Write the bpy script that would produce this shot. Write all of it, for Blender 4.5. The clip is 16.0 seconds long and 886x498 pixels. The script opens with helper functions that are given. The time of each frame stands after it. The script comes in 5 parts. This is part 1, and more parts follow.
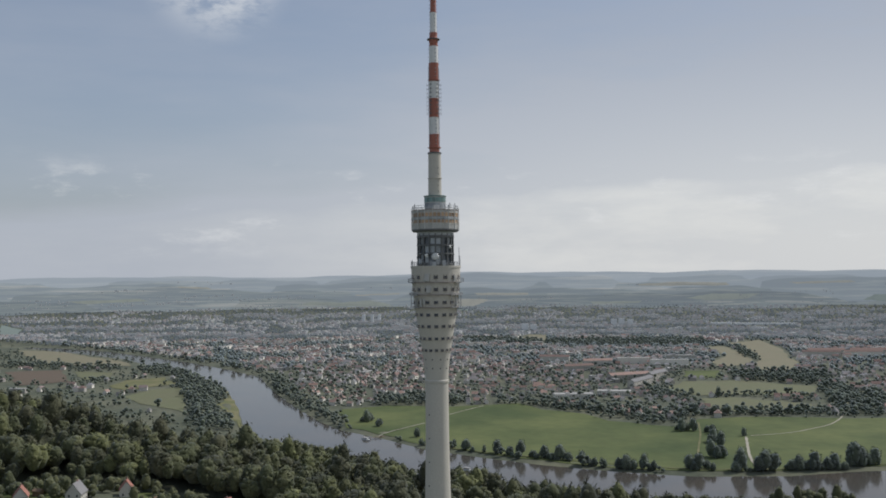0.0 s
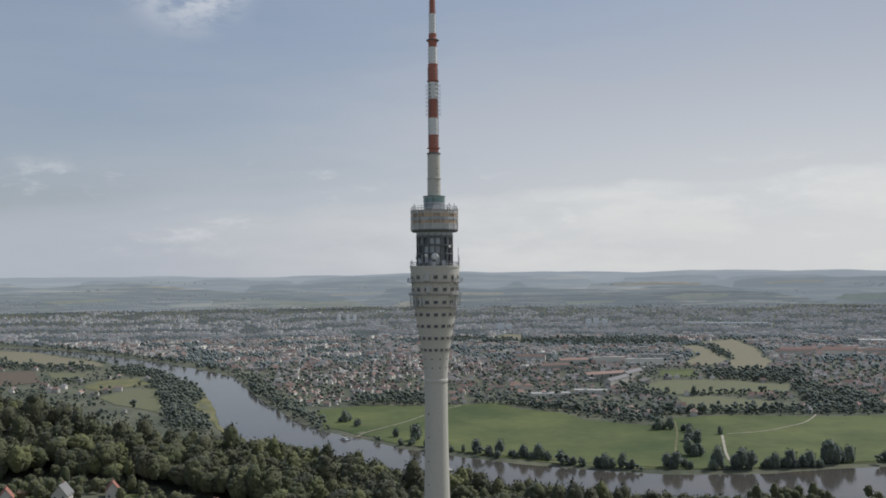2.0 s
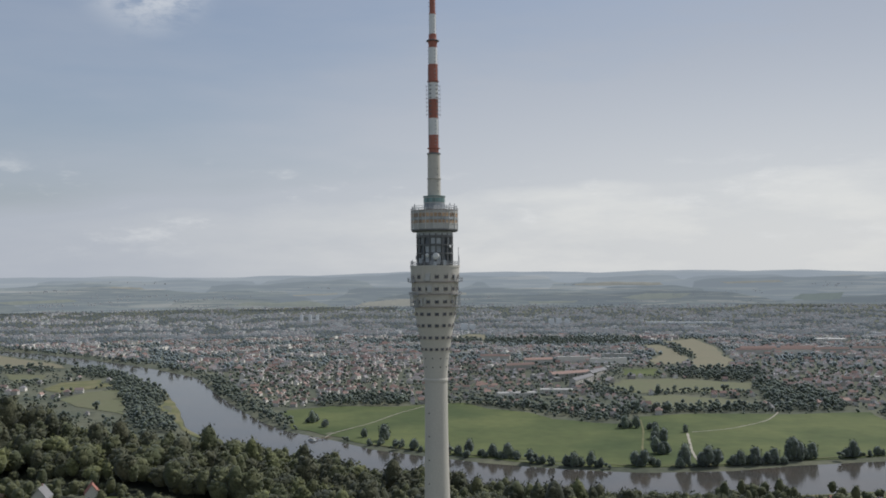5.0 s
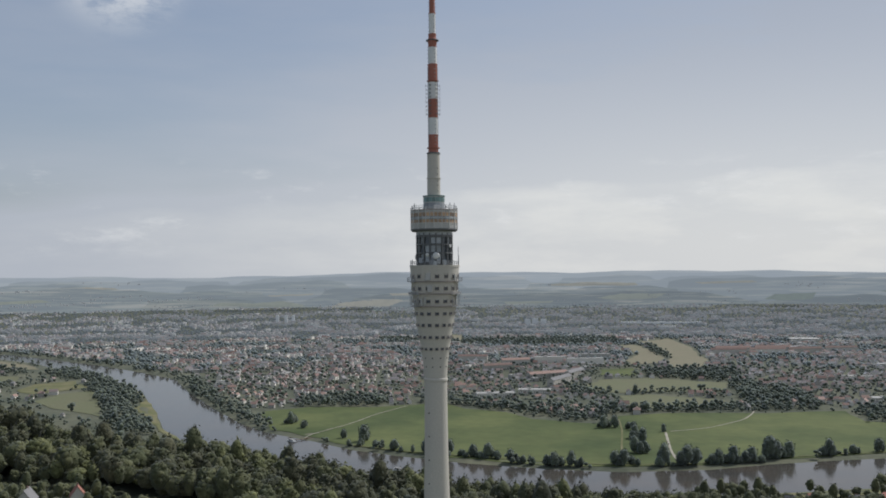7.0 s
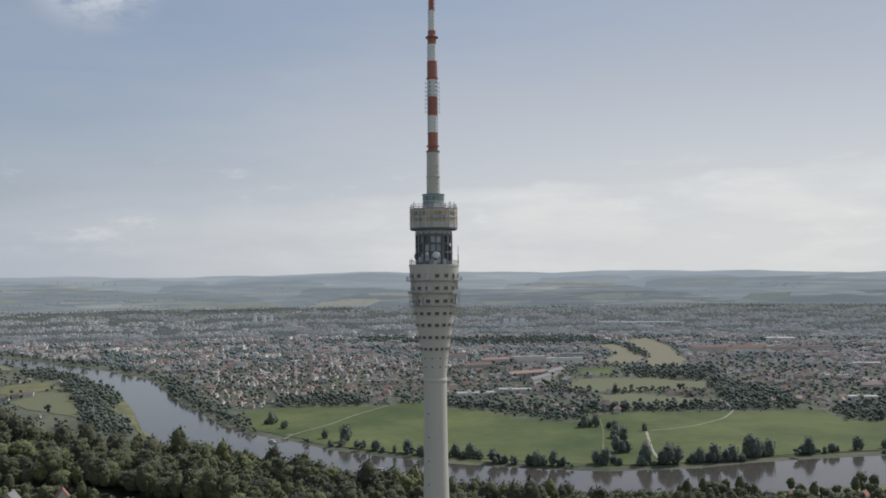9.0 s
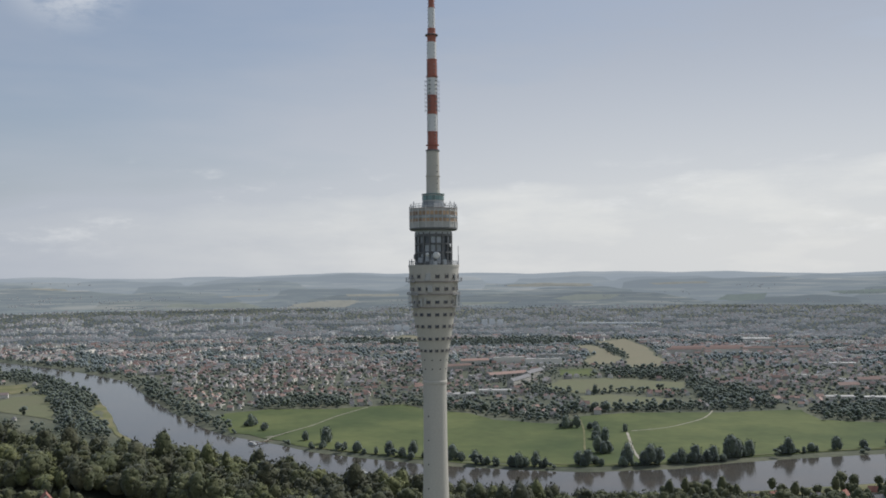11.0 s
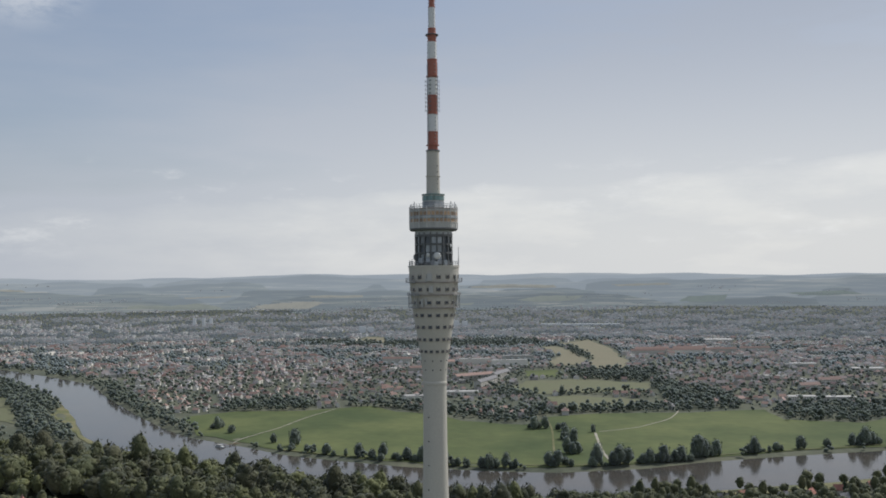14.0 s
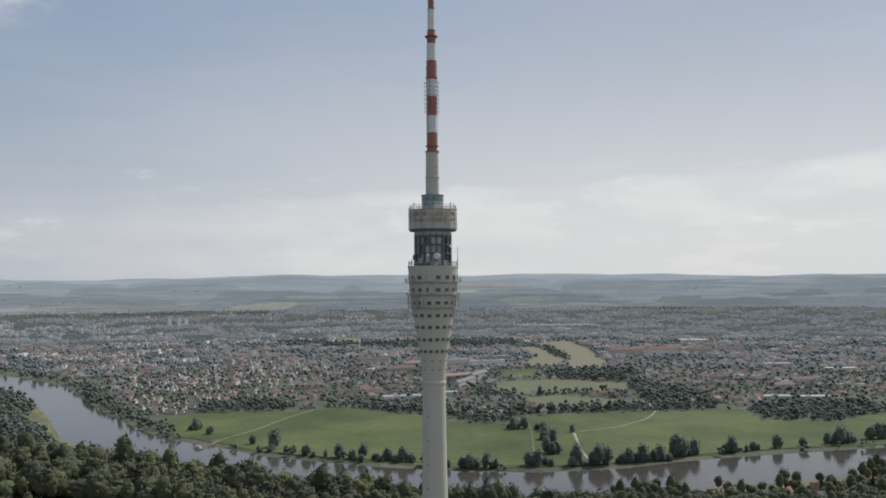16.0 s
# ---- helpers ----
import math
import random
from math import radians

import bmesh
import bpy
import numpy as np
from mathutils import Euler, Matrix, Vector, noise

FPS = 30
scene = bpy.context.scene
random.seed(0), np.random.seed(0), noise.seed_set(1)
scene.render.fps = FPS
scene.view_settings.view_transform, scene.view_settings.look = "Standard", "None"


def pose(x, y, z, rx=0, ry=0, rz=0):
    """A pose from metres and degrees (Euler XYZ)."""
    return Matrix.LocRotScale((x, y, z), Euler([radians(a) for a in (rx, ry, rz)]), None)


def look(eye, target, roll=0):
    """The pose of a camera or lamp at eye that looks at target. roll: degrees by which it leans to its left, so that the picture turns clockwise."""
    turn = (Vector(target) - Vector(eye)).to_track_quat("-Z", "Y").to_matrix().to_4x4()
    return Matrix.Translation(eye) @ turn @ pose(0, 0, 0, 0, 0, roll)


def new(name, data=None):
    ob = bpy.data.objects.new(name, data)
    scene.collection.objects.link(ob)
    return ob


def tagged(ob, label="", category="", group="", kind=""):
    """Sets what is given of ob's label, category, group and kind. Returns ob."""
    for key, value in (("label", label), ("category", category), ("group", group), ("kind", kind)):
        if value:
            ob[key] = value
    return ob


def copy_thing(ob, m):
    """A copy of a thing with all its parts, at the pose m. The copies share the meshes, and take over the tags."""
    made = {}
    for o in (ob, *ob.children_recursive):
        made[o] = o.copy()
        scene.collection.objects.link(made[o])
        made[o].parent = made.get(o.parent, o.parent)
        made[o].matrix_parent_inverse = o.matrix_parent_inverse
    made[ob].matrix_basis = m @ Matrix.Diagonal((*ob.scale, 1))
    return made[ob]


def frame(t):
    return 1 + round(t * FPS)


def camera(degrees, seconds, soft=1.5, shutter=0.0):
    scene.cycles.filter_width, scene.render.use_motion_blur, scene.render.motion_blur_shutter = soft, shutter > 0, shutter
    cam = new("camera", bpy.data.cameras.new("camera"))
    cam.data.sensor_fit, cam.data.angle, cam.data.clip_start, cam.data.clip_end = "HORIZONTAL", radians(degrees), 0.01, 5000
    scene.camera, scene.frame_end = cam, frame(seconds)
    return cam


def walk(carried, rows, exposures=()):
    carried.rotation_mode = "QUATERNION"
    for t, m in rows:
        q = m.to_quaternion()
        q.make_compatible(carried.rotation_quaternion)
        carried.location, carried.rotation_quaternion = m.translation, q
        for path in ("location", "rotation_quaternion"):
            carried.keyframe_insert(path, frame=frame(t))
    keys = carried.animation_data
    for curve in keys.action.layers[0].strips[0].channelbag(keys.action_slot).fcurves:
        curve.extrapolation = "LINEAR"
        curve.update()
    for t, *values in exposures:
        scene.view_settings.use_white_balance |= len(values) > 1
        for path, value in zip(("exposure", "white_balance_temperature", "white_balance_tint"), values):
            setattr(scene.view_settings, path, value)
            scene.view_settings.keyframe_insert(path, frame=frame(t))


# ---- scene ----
cam = camera(50.0, 16.0, soft=1.8)
PATH = [
    (0, (27.193, -256.635, 224.328), (26.998, -254.645, 224.382), -0.60),
    (0.5, (25.524, -257.132, 224.334), (25.343, -255.141, 224.388), -0.60),
    (1, (23.848, -257.594, 224.362), (23.681, -255.601, 224.416), -0.60),
    (1.5, (22.149, -258.016, 224.400), (21.995, -256.023, 224.453), -0.60),
    (2, (20.416, -258.402, 224.436), (20.276, -256.408, 224.489), -0.60),
    (2.5, (18.652, -258.757, 224.461), (18.525, -256.762, 224.513), -0.60),
    (3, (16.867, -259.090, 224.469), (16.754, -257.094, 224.522), -0.60),
    (3.5, (15.083, -259.402, 224.459), (14.984, -257.405, 224.511), -0.60),
    (4, (13.316, -259.665, 224.440), (13.231, -257.667, 224.493), -0.60),
    (6.5, (4.619, -260.301, 224.292), (4.601, -258.302, 224.344), -0.60),
    (7, (3.002, -260.101, 224.252), (2.997, -258.102, 224.305), -0.60),
    (7.5, (1.439, -259.761, 224.211), (1.446, -257.762, 224.264), -0.60),
    (8, (-0.063, -259.156, 224.192), (-0.044, -257.157, 224.244), -0.60),
    (8.5, (-1.555, -258.365, 224.191), (-1.525, -256.367, 224.243), -0.60),
    (9, (-3.072, -257.577, 224.189), (-3.029, -255.578, 224.241), -0.60),
    (11.5, (-10.763, -253.485, 224.162), (-10.659, -251.488, 224.216), -0.58),
    (12, (-12.430, -253.079, 224.150), (-12.313, -251.083, 224.204), -0.57),
    (12.5, (-14.137, -252.819, 224.128), (-14.006, -250.824, 224.182), -0.56),
    (13, (-15.842, -252.697, 224.094), (-15.697, -250.703, 224.149), -0.55),
    (13.5, (-17.533, -252.678, 224.054), (-17.375, -250.685, 224.109), -0.53),
    (14, (-19.210, -252.746, 224.011), (-19.039, -250.755, 224.067), -0.52),
    (14.5, (-20.869, -252.892, 223.967), (-20.686, -250.901, 224.024), -0.51),
    (15, (-22.512, -253.100, 223.933), (-22.315, -251.111, 223.990), -0.50),
    (15.5, (-24.139, -253.343, 223.925), (-23.930, -251.356, 223.982), -0.50),
    (16, (-25.755, -253.578, 223.961), (-25.532, -251.592, 224.018), -0.49),
]
walk(cam, [(t, look(eye, target, roll)) for t, eye, target, roll in PATH], [(0, 0.0, 6250, 10), (8, 0.05, 6250, 10), (16, 0.09, 6270, 10)])

# ---------------------------------------------------------------- light
SUN_TURN, SUN_HEIGHT = 58.0, 48.0
sun_way = Vector((math.sin(radians(SUN_TURN)) * math.cos(radians(SUN_HEIGHT)),
                  math.cos(radians(SUN_TURN)) * math.cos(radians(SUN_HEIGHT)), math.sin(radians(SUN_HEIGHT))))
sun = new("sun", bpy.data.lights.new("sun", "SUN"))
sun.data.energy, sun.data.angle, sun.data.color = 2.75, radians(0.6), (1.0, 0.96, 0.90)
sun.matrix_world = look(sun_way * 900, (0, 0, 0))
scene.view_settings.exposure = 0.0


def nodes_of(tree):
    tree.nodes.clear()
    made = tree.nodes.new
    join = tree.links.new
    return made, join


def make_world():
    world = bpy.data.worlds.new("sky")
    scene.world = world
    world.use_nodes = True
    made, join = nodes_of(world.node_tree)
    sky = made("ShaderNodeTexSky")
    sky.sky_type, sky.sun_disc = "NISHITA", False
    sky.sun_elevation, sky.sun_rotation = radians(SUN_HEIGHT), radians(SUN_TURN)
    sky.air_density, sky.dust_density, sky.ozone_density = 1.0, 2.2, 1.6
    coord = made("ShaderNodeTexCoord")
    # the thin white veil that covers much of the sky, and its sharper upper edge
    split = made("ShaderNodeSeparateXYZ")
    join(coord.outputs["Generated"], split.inputs[0])

    def maths(kind, a, b=None, c=None):
        n = made("ShaderNodeMath")
        n.operation = kind
        for i, v in enumerate((a, b, c)):
            if v is None:
                continue
            if isinstance(v, (int, float)):
                n.inputs[i].default_value = v
            else:
                join(v, n.inputs[i])
        return n.outputs[0]

    def noise_at(scale_xyz, size, detail, rough=0.55):
        m = made("ShaderNodeMapping")
        m.inputs["Scale"].default_value = scale_xyz
        join(coord.outputs["Generated"], m.inputs[0])
        n = made("ShaderNodeTexNoise")
        n.inputs["Scale"].default_value, n.inputs["Detail"].default_value, n.inputs["Roughness"].default_value = size, detail, rough
        join(m.outputs[0], n.inputs["Vector"])
        return n.outputs["Fac"]

    def smooth(value, lo, hi, to_lo=0.0, to_hi=1.0):
        n = made("ShaderNodeMapRange")
        n.interpolation_type = "SMOOTHSTEP"
        join(value, n.inputs["Value"])
        for key, v in (("From Min", lo), ("From Max", hi), ("To Min", to_lo), ("To Max", to_hi)):
            n.inputs[key].default_value = v
        return n.outputs["Result"]

    x, y, z = split.outputs
    # upper edge of the cloud bank, climbing towards the right
    edge = maths("ADD", maths("MULTIPLY", x, 0.06), maths("MULTIPLY", noise_at((1, 1, 3.0), 5.0, 6), 0.028))
    edge = maths("ADD", edge, 0.076)
    over = maths("SUBTRACT", z, edge)
    bank = maths("MULTIPLY", smooth(over, -0.016, 0.020, 1.0, 0.0), smooth(noise_at((1, 1, 4.0), 6.0, 7, 0.6), 0.3, 0.7, 0.72, 1.05))
    veil = maths("MULTIPLY", smooth(noise_at((1, 1, 4.5), 2.3, 5), 0.30, 0.75, 0.28, 0.6), smooth(x, -0.4, 0.4, 1.05, 1.75))
    low = maths("MULTIPLY", smooth(z, 0.0, 0.30, 0.55, 0.0), smooth(x, -0.5, 0.35, 0.36, 1.38))
    puffs = smooth(noise_at((1, 1, 3.4), 10.0, 9, 0.68), 0.54, 0.76, 0.0, 0.46)
    puffs = maths("MULTIPLY", puffs, maths("MULTIPLY", smooth(z, 0.012, 0.05), smooth(z, 0.09, 0.13, 1.0, 0.0)))
    # one bright cloud high up
    away = made("ShaderNodeVectorMath")
    away.operation = "DISTANCE"
    join(coord.outputs["Generated"], away.inputs[0])
    away.inputs[1].default_value = Vector((math.sin(radians(-19)) * math.cos(radians(17.8)), math.cos(radians(-19)) * math.cos(radians(17.8)), math.sin(radians(17.8))))
    cloud = maths("MULTIPLY", smooth(away.outputs["Value"], 0.0, 0.085, 1.0, 0.0), smooth(noise_at((1, 1, 2.2), 16.0, 8, 0.65), 0.34, 0.54))
    puffs = maths("MAXIMUM", puffs, maths("MULTIPLY", cloud, 0.9))
    mix_one = made("ShaderNodeMix")
    mix_one.data_type = "RGBA"
    gray = made("ShaderNodeMix")
    gray.data_type = "RGBA"
    gray.inputs[6].default_value = (4.25, 4.65, 5.4, 1)
    gray.inputs[7].default_value = (8.75, 8.6, 8.15, 1)
    side_fade = smooth(x, -0.45, 0.12, 0.30, 1.0)
    join(maths("MAXIMUM", maths("MULTIPLY", maths("MULTIPLY", bank, 0.85), side_fade), low), gray.inputs[0])
    join(maths("MINIMUM", maths("ADD", maths("ADD", veil, low), maths("MULTIPLY", bank, 0.45)), 0.92), mix_one.inputs[0])
    join(sky.outputs[0], mix_one.inputs[6])
    join(gray.outputs[2], mix_one.inputs[7])
    mix_two = made("ShaderNodeMix")
    mix_two.data_type = "RGBA"
    join(puffs, mix_two.inputs[0])
    join(mix_one.outputs[2], mix_two.inputs[6])
    mix_two.inputs[7].default_value = (9.3, 9.2, 8.9, 1)
    back = made("ShaderNodeBackground")
    back.inputs["Strength"].default_value = 0.088
    join(mix_two.outputs[2], back.inputs["Color"])
    out = made("ShaderNodeOutputWorld")
    join(back.outputs[0], out.inputs["Surface"])


make_world()


# ---------------------------------------------------------------- materials
def material(name, color, rough=0.8, vary=0.25, size=1.0, fine=8.0, metal=0.0, island=0.0, thing=0.0, bump=0.0, second=None, spread=0.5, specular=0.3, haze_sheen=0.0):
    """A rough surface of one colour, varied by two noises (metres), and by piece or by thing."""
    m = bpy.data.materials.new(name)
    m.use_nodes = True
    made, join = nodes_of(m.node_tree)
    out, skin = made("ShaderNodeOutputMaterial"), made("ShaderNodeBsdfPrincipled")
    join(skin.outputs[0], out.inputs["Surface"])
    skin.inputs["Roughness"].default_value, skin.inputs["Metallic"].default_value = rough, metal
    skin.inputs["Specular IOR Level"].default_value = specular
    # bluish sheen stands in for haze over leaves, soil and roofs
    skin.inputs["Sheen Weight"].default_value, skin.inputs["Sheen Roughness"].default_value = haze_sheen, 0.6
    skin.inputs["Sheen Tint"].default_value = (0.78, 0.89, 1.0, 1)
    where = made("ShaderNodeNewGeometry")
    big, small = made("ShaderNodeTexNoise"), made("ShaderNodeTexNoise")
    for n, s in ((big, 1.0 / size), (small, fine / size)):
        join(where.outputs["Position"], n.inputs["Vector"])
        n.inputs["Scale"].default_value, n.inputs["Detail"].default_value = s, 4.0
    total = made("ShaderNodeMath")
    total.operation = "ADD"
    join(big.outputs["Fac"], total.inputs[0])
    join(small.outputs["Fac"], total.inputs[1])
    level = made("ShaderNodeMapRange")
    join(total.outputs[0], level.inputs["Value"])
    level.inputs["From Min"].default_value, level.inputs["From Max"].default_value = 0.65, 1.35
    level.inputs["To Min"].default_value, level.inputs["To Max"].default_value = 1 - vary, 1 + vary
    value = level.outputs["Result"]
    for amount, source in ((island, where.outputs["Random Per Island"]), (thing, None)):
        if not amount:
            continue
        if source is None:
            source = made("ShaderNodeObjectInfo").outputs["Random"]
        r = made("ShaderNodeMapRange")
        join(source, r.inputs["Value"])
        r.inputs["To Min"].default_value, r.inputs["To Max"].default_value = 1 - amount, 1 + amount
        times = made("ShaderNodeMath")
        times.operation = "MULTIPLY"
        join(value, times.inputs[0])
        join(r.outputs["Result"], times.inputs[1])
        value = times.outputs[0]
    tint = made("ShaderNodeMix")
    tint.data_type = "RGBA"
    tint.inputs[6].default_value = (*color, 1)
    tint.inputs[7].default_value = (*(second or color), 1)
    pick = made("ShaderNodeMapRange")
    pick.interpolation_type = "SMOOTHSTEP"
    join(where.outputs["Random Per Island"] if island else big.outputs["Fac"], pick.inputs["Value"])
    pick.inputs["From Min"].default_value, pick.inputs["From Max"].default_value = (0.5 - spread / 2, 0.5 + spread / 2)
    join(pick.outputs["Result"], tint.inputs[0])
    scale = made("ShaderNodeVectorMath")
    scale.operation = "SCALE"
    join(tint.outputs[2], scale.inputs[0])
    join(value, scale.inputs["Scale"])
    join(scale.outputs[0], skin.inputs["Base Color"])
    if bump:
        b = made("ShaderNodeBump")
        b.inputs["Strength"].default_value, b.inputs["Distance"].default_value = 0.6, bump
        join(small.outputs["Fac"], b.inputs["Height"])
        join(b.outputs[0], skin.inputs["Normal"])
    return m


def water_material(name, color, wave, rough):
    m = material(name, color, rough, 0.15, 60.0, 6.0, second=(color[0] * 1.12, color[1] * 1.0, color[2] * 0.9), specular=0.5)
    tree = m.node_tree
    skin = next(n for n in tree.nodes if n.type == "BSDF_PRINCIPLED")
    skin.inputs["IOR"].default_value = 1.33
    ripple, b = tree.nodes.new("ShaderNodeTexNoise"), tree.nodes.new("ShaderNodeBump")
    where = next(n for n in tree.nodes if n.type == "NEW_GEOMETRY")
    ripple.inputs["Scale"].default_value, ripple.inputs["Detail"].default_value = 0.35, 5.0
    b.inputs["Strength"].default_value, b.inputs["Distance"].default_value = 1.0, wave
    tree.links.new(where.outputs["Position"], ripple.inputs["Vector"])
    tree.links.new(ripple.outputs["Fac"], b.inputs["Height"])
    tree.links.new(b.outputs[0], skin.inputs["Normal"])
    return m


def distant(name, color, second, haze_glow=0.09):
    """Far valley material, miles off, with haze painted in as bluish emission."""
    m = material(name, color, 0.95, 0.2, 40.0, 6.0, island=0.25, second=second, spread=0.9, specular=0.0, haze_sheen=0.1)
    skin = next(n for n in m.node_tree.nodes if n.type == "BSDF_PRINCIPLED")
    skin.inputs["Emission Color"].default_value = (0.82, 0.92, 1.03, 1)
    skin.inputs["Emission Strength"].default_value = haze_glow
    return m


M = dict(
    land=material("valley_soil_and_scrub", (0.084, 0.096, 0.056), 0.95, 0.35, 110.0, 9.0, second=(0.118, 0.116, 0.070), haze_sheen=0.06),
    meadow=material("mown_meadow", (0.068, 0.096, 0.032), 0.9, 0.18, 150.0, 10.0, second=(0.120, 0.138, 0.048)),
    field=material("ripening_field", (0.165, 0.165, 0.095), 0.9, 0.12, 70.0, 12.0, second=(0.14, 0.15, 0.08)),
    straw=material("stubble_field", (0.235, 0.21, 0.14), 0.9, 0.14, 60.0, 12.0, second=(0.19, 0.18, 0.115)),
    soil=material("ploughed_field", (0.15, 0.115, 0.085), 0.95, 0.15, 40.0, 12.0, second=(0.12, 0.095, 0.07)),
    grass=material("bank_grass", (0.13, 0.145, 0.058), 0.9, 0.2, 30.0, 10.0, second=(0.19, 0.17, 0.09)),
    path=material("gravel_path", (0.38, 0.35, 0.28), 0.9, 0.15, 12.0, 8.0),
    water=water_material("river_water", (0.078, 0.076, 0.070), 0.04, 0.10),
    concrete=material("weathered_concrete", (0.56, 0.53, 0.46), 0.8, 0.10, 5.0, 14.0, second=(0.49, 0.465, 0.41), bump=0.02),
    # rust-pink ledge tone, darkened further to paint in the ledges' shadow lines
    ledge=material("darkened_ledge_concrete", (0.30, 0.265, 0.235), 0.8, 0.15, 3.0, 10.0),
    steel=material("galvanised_steel", (0.36, 0.37, 0.38), 0.45, 0.15, 2.0, 6.0, metal=0.6),
    dark_steel=material("dark_steel", (0.15, 0.155, 0.155), 0.5, 0.2, 2.0, 6.0, metal=0.3),
    drum=material("dark_glazing", (0.12, 0.135, 0.15), 0.3, 0.3, 2.5, 4.0, specular=0.5),
    panel=material("grey_panel", (0.36, 0.385, 0.40), 0.5, 0.2, 2.5, 4.0, thing=0.3),
    red=material("red_mast_paint", (0.40, 0.16, 0.115), 0.55, 0.2, 1.2, 5.0, second=(0.34, 0.13, 0.095)),
    white=material("white_mast_paint", (0.72, 0.72, 0.70), 0.55, 0.08, 2.0, 5.0),
    green=material("green_glass_panel", (0.17, 0.27, 0.255), 0.35, 0.2, 2.0, 5.0, thing=0.25, specular=0.5),
    amber=material("amber_glazing", (0.42, 0.285, 0.175), 0.35, 0.25, 1.5, 4.0, thing=0.4, specular=0.5),
    cladding=material("grey_cladding", (0.46, 0.455, 0.43), 0.6, 0.12, 2.5, 6.0, thing=0.1),
    glass=material("dark_window", (0.03, 0.033, 0.036), 0.15, 0.3, 2.0, 3.0, specular=0.6),
    white_box=material("white_radome", (0.66, 0.66, 0.63), 0.5, 0.06, 1.0, 5.0),
    leaf=material("deciduous_leaves", (0.080, 0.088, 0.042), 0.9, 0.42, 13.0, 9.0, island=0.10, second=(0.104, 0.106, 0.050), spread=0.9, specular=0.1, haze_sheen=0.13, bump=1.4),
    leaf_dark=material("beech_leaves", (0.066, 0.070, 0.038), 0.9, 0.42, 13.0, 9.0, island=0.10, second=(0.086, 0.084, 0.046), spread=0.9, specular=0.1, haze_sheen=0.13, bump=1.4),
    leaf_light=material("lime_leaves", (0.116, 0.124, 0.052), 0.9, 0.42, 13.0, 9.0, island=0.10, second=(0.138, 0.142, 0.060), spread=0.9, specular=0.1, haze_sheen=0.10, bump=1.4),
    # bank, belt and valley leaves: lightened, with bluish sheen, to imitate haze
    leaf_bank=material("willow_and_poplar_leaves", (0.078, 0.092, 0.056), 0.9, 0.4, 7.0, 9.0, thing=0.25, second=(0.106, 0.122, 0.072), specular=0.1, haze_sheen=0.45, bump=0.9),
    leaf_mid=material("hazed_belt_leaves", (0.074, 0.088, 0.056), 0.9, 0.3, 12.0, 8.0, island=0.3, second=(0.098, 0.112, 0.070), spread=0.9, specular=0.1, haze_sheen=0.34),
    leaf_far=material("hazed_valley_leaves", (0.084, 0.100, 0.082), 0.9, 0.25, 25.0, 6.0, island=0.3, second=(0.104, 0.120, 0.096), spread=0.9, specular=0.1, haze_sheen=0.6),
    # the _dist set carries painted haze: faint bluish emission on each
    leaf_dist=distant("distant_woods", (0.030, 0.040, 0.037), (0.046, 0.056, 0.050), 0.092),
    wall_dist=distant("hazed_walls", (0.42, 0.41, 0.39), (0.26, 0.25, 0.23)),
    hall_dist=distant("hazed_halls", (0.50, 0.50, 0.49), (0.44, 0.44, 0.43)),
    straw_dist=distant("hazed_stubble", (0.215, 0.19, 0.125), (0.19, 0.17, 0.115), 0.12),
    field_dist=distant("hazed_ripening_field", (0.14, 0.145, 0.095), (0.125, 0.13, 0.085), 0.12),
    green_dist=distant("hazed_meadow", (0.095, 0.115, 0.075), (0.085, 0.105, 0.07), 0.12),
    roof_dist=distant("hazed_roofs", (0.17, 0.125, 0.10), (0.15, 0.14, 0.135)),
    conifer=material("conifer_needles", (0.022, 0.036, 0.020), 0.9, 0.3, 4.0, 8.0, thing=0.2),
    bark=material("bark", (0.085, 0.068, 0.052), 0.9, 0.25, 2.0, 8.0),
    wall=material("light_render", (0.62, 0.59, 0.53), 0.85, 0.08, 6.0, 8.0, thing=0.28),
    wall_far=material("house_render", (0.56, 0.53, 0.48), 0.85, 0.08, 20.0, 8.0, island=0.35, second=(0.68, 0.64, 0.57), haze_sheen=0.1),
    tile=material("red_roof_tile", (0.27, 0.175, 0.14), 0.8, 0.18, 4.0, 10.0, thing=0.35, haze_sheen=0.15),
    new_tile=material("bright_red_roof_tile", (0.36, 0.17, 0.13), 0.8, 0.18, 3.0, 10.0, thing=0.15),
    tile_far=material("roof_covering", (0.28, 0.16, 0.12), 0.8, 0.15, 20.0, 8.0, island=0.35, second=(0.20, 0.185, 0.18), spread=0.8, haze_sheen=0.3),
    slate=material("grey_roof", (0.19, 0.185, 0.185), 0.8, 0.18, 4.0, 10.0, thing=0.25),
    flat_roof=material("pale_flat_roof", (0.42, 0.41, 0.385), 0.8, 0.12, 15.0, 8.0, thing=0.2),
    wood=material("weathered_wood", (0.20, 0.14, 0.09), 0.8, 0.25, 1.0, 9.0),
)


# ---------------------------------------------------------------- mesh helpers
def mesh_of(name, verts, faces, mat, smooth=False):
    me = bpy.data.meshes.new(name)
    me.from_pydata([tuple(v) for v in verts], [], [tuple(f) for f in faces])
    me.materials.append(mat)
    caps = set()
    if smooth:
        me.polygons.foreach_set("use_smooth", [len(p.vertices) <= 4 for p in me.polygons])
        me.update(calc_edges=True)
        for p in me.polygons:
            if len(p.vertices) > 4:
                for k in p.edge_keys:
                    caps.add(k)
        for e in me.edges:
            if e.key in caps:
                e.use_edge_sharp = True
    me.update()
    return me


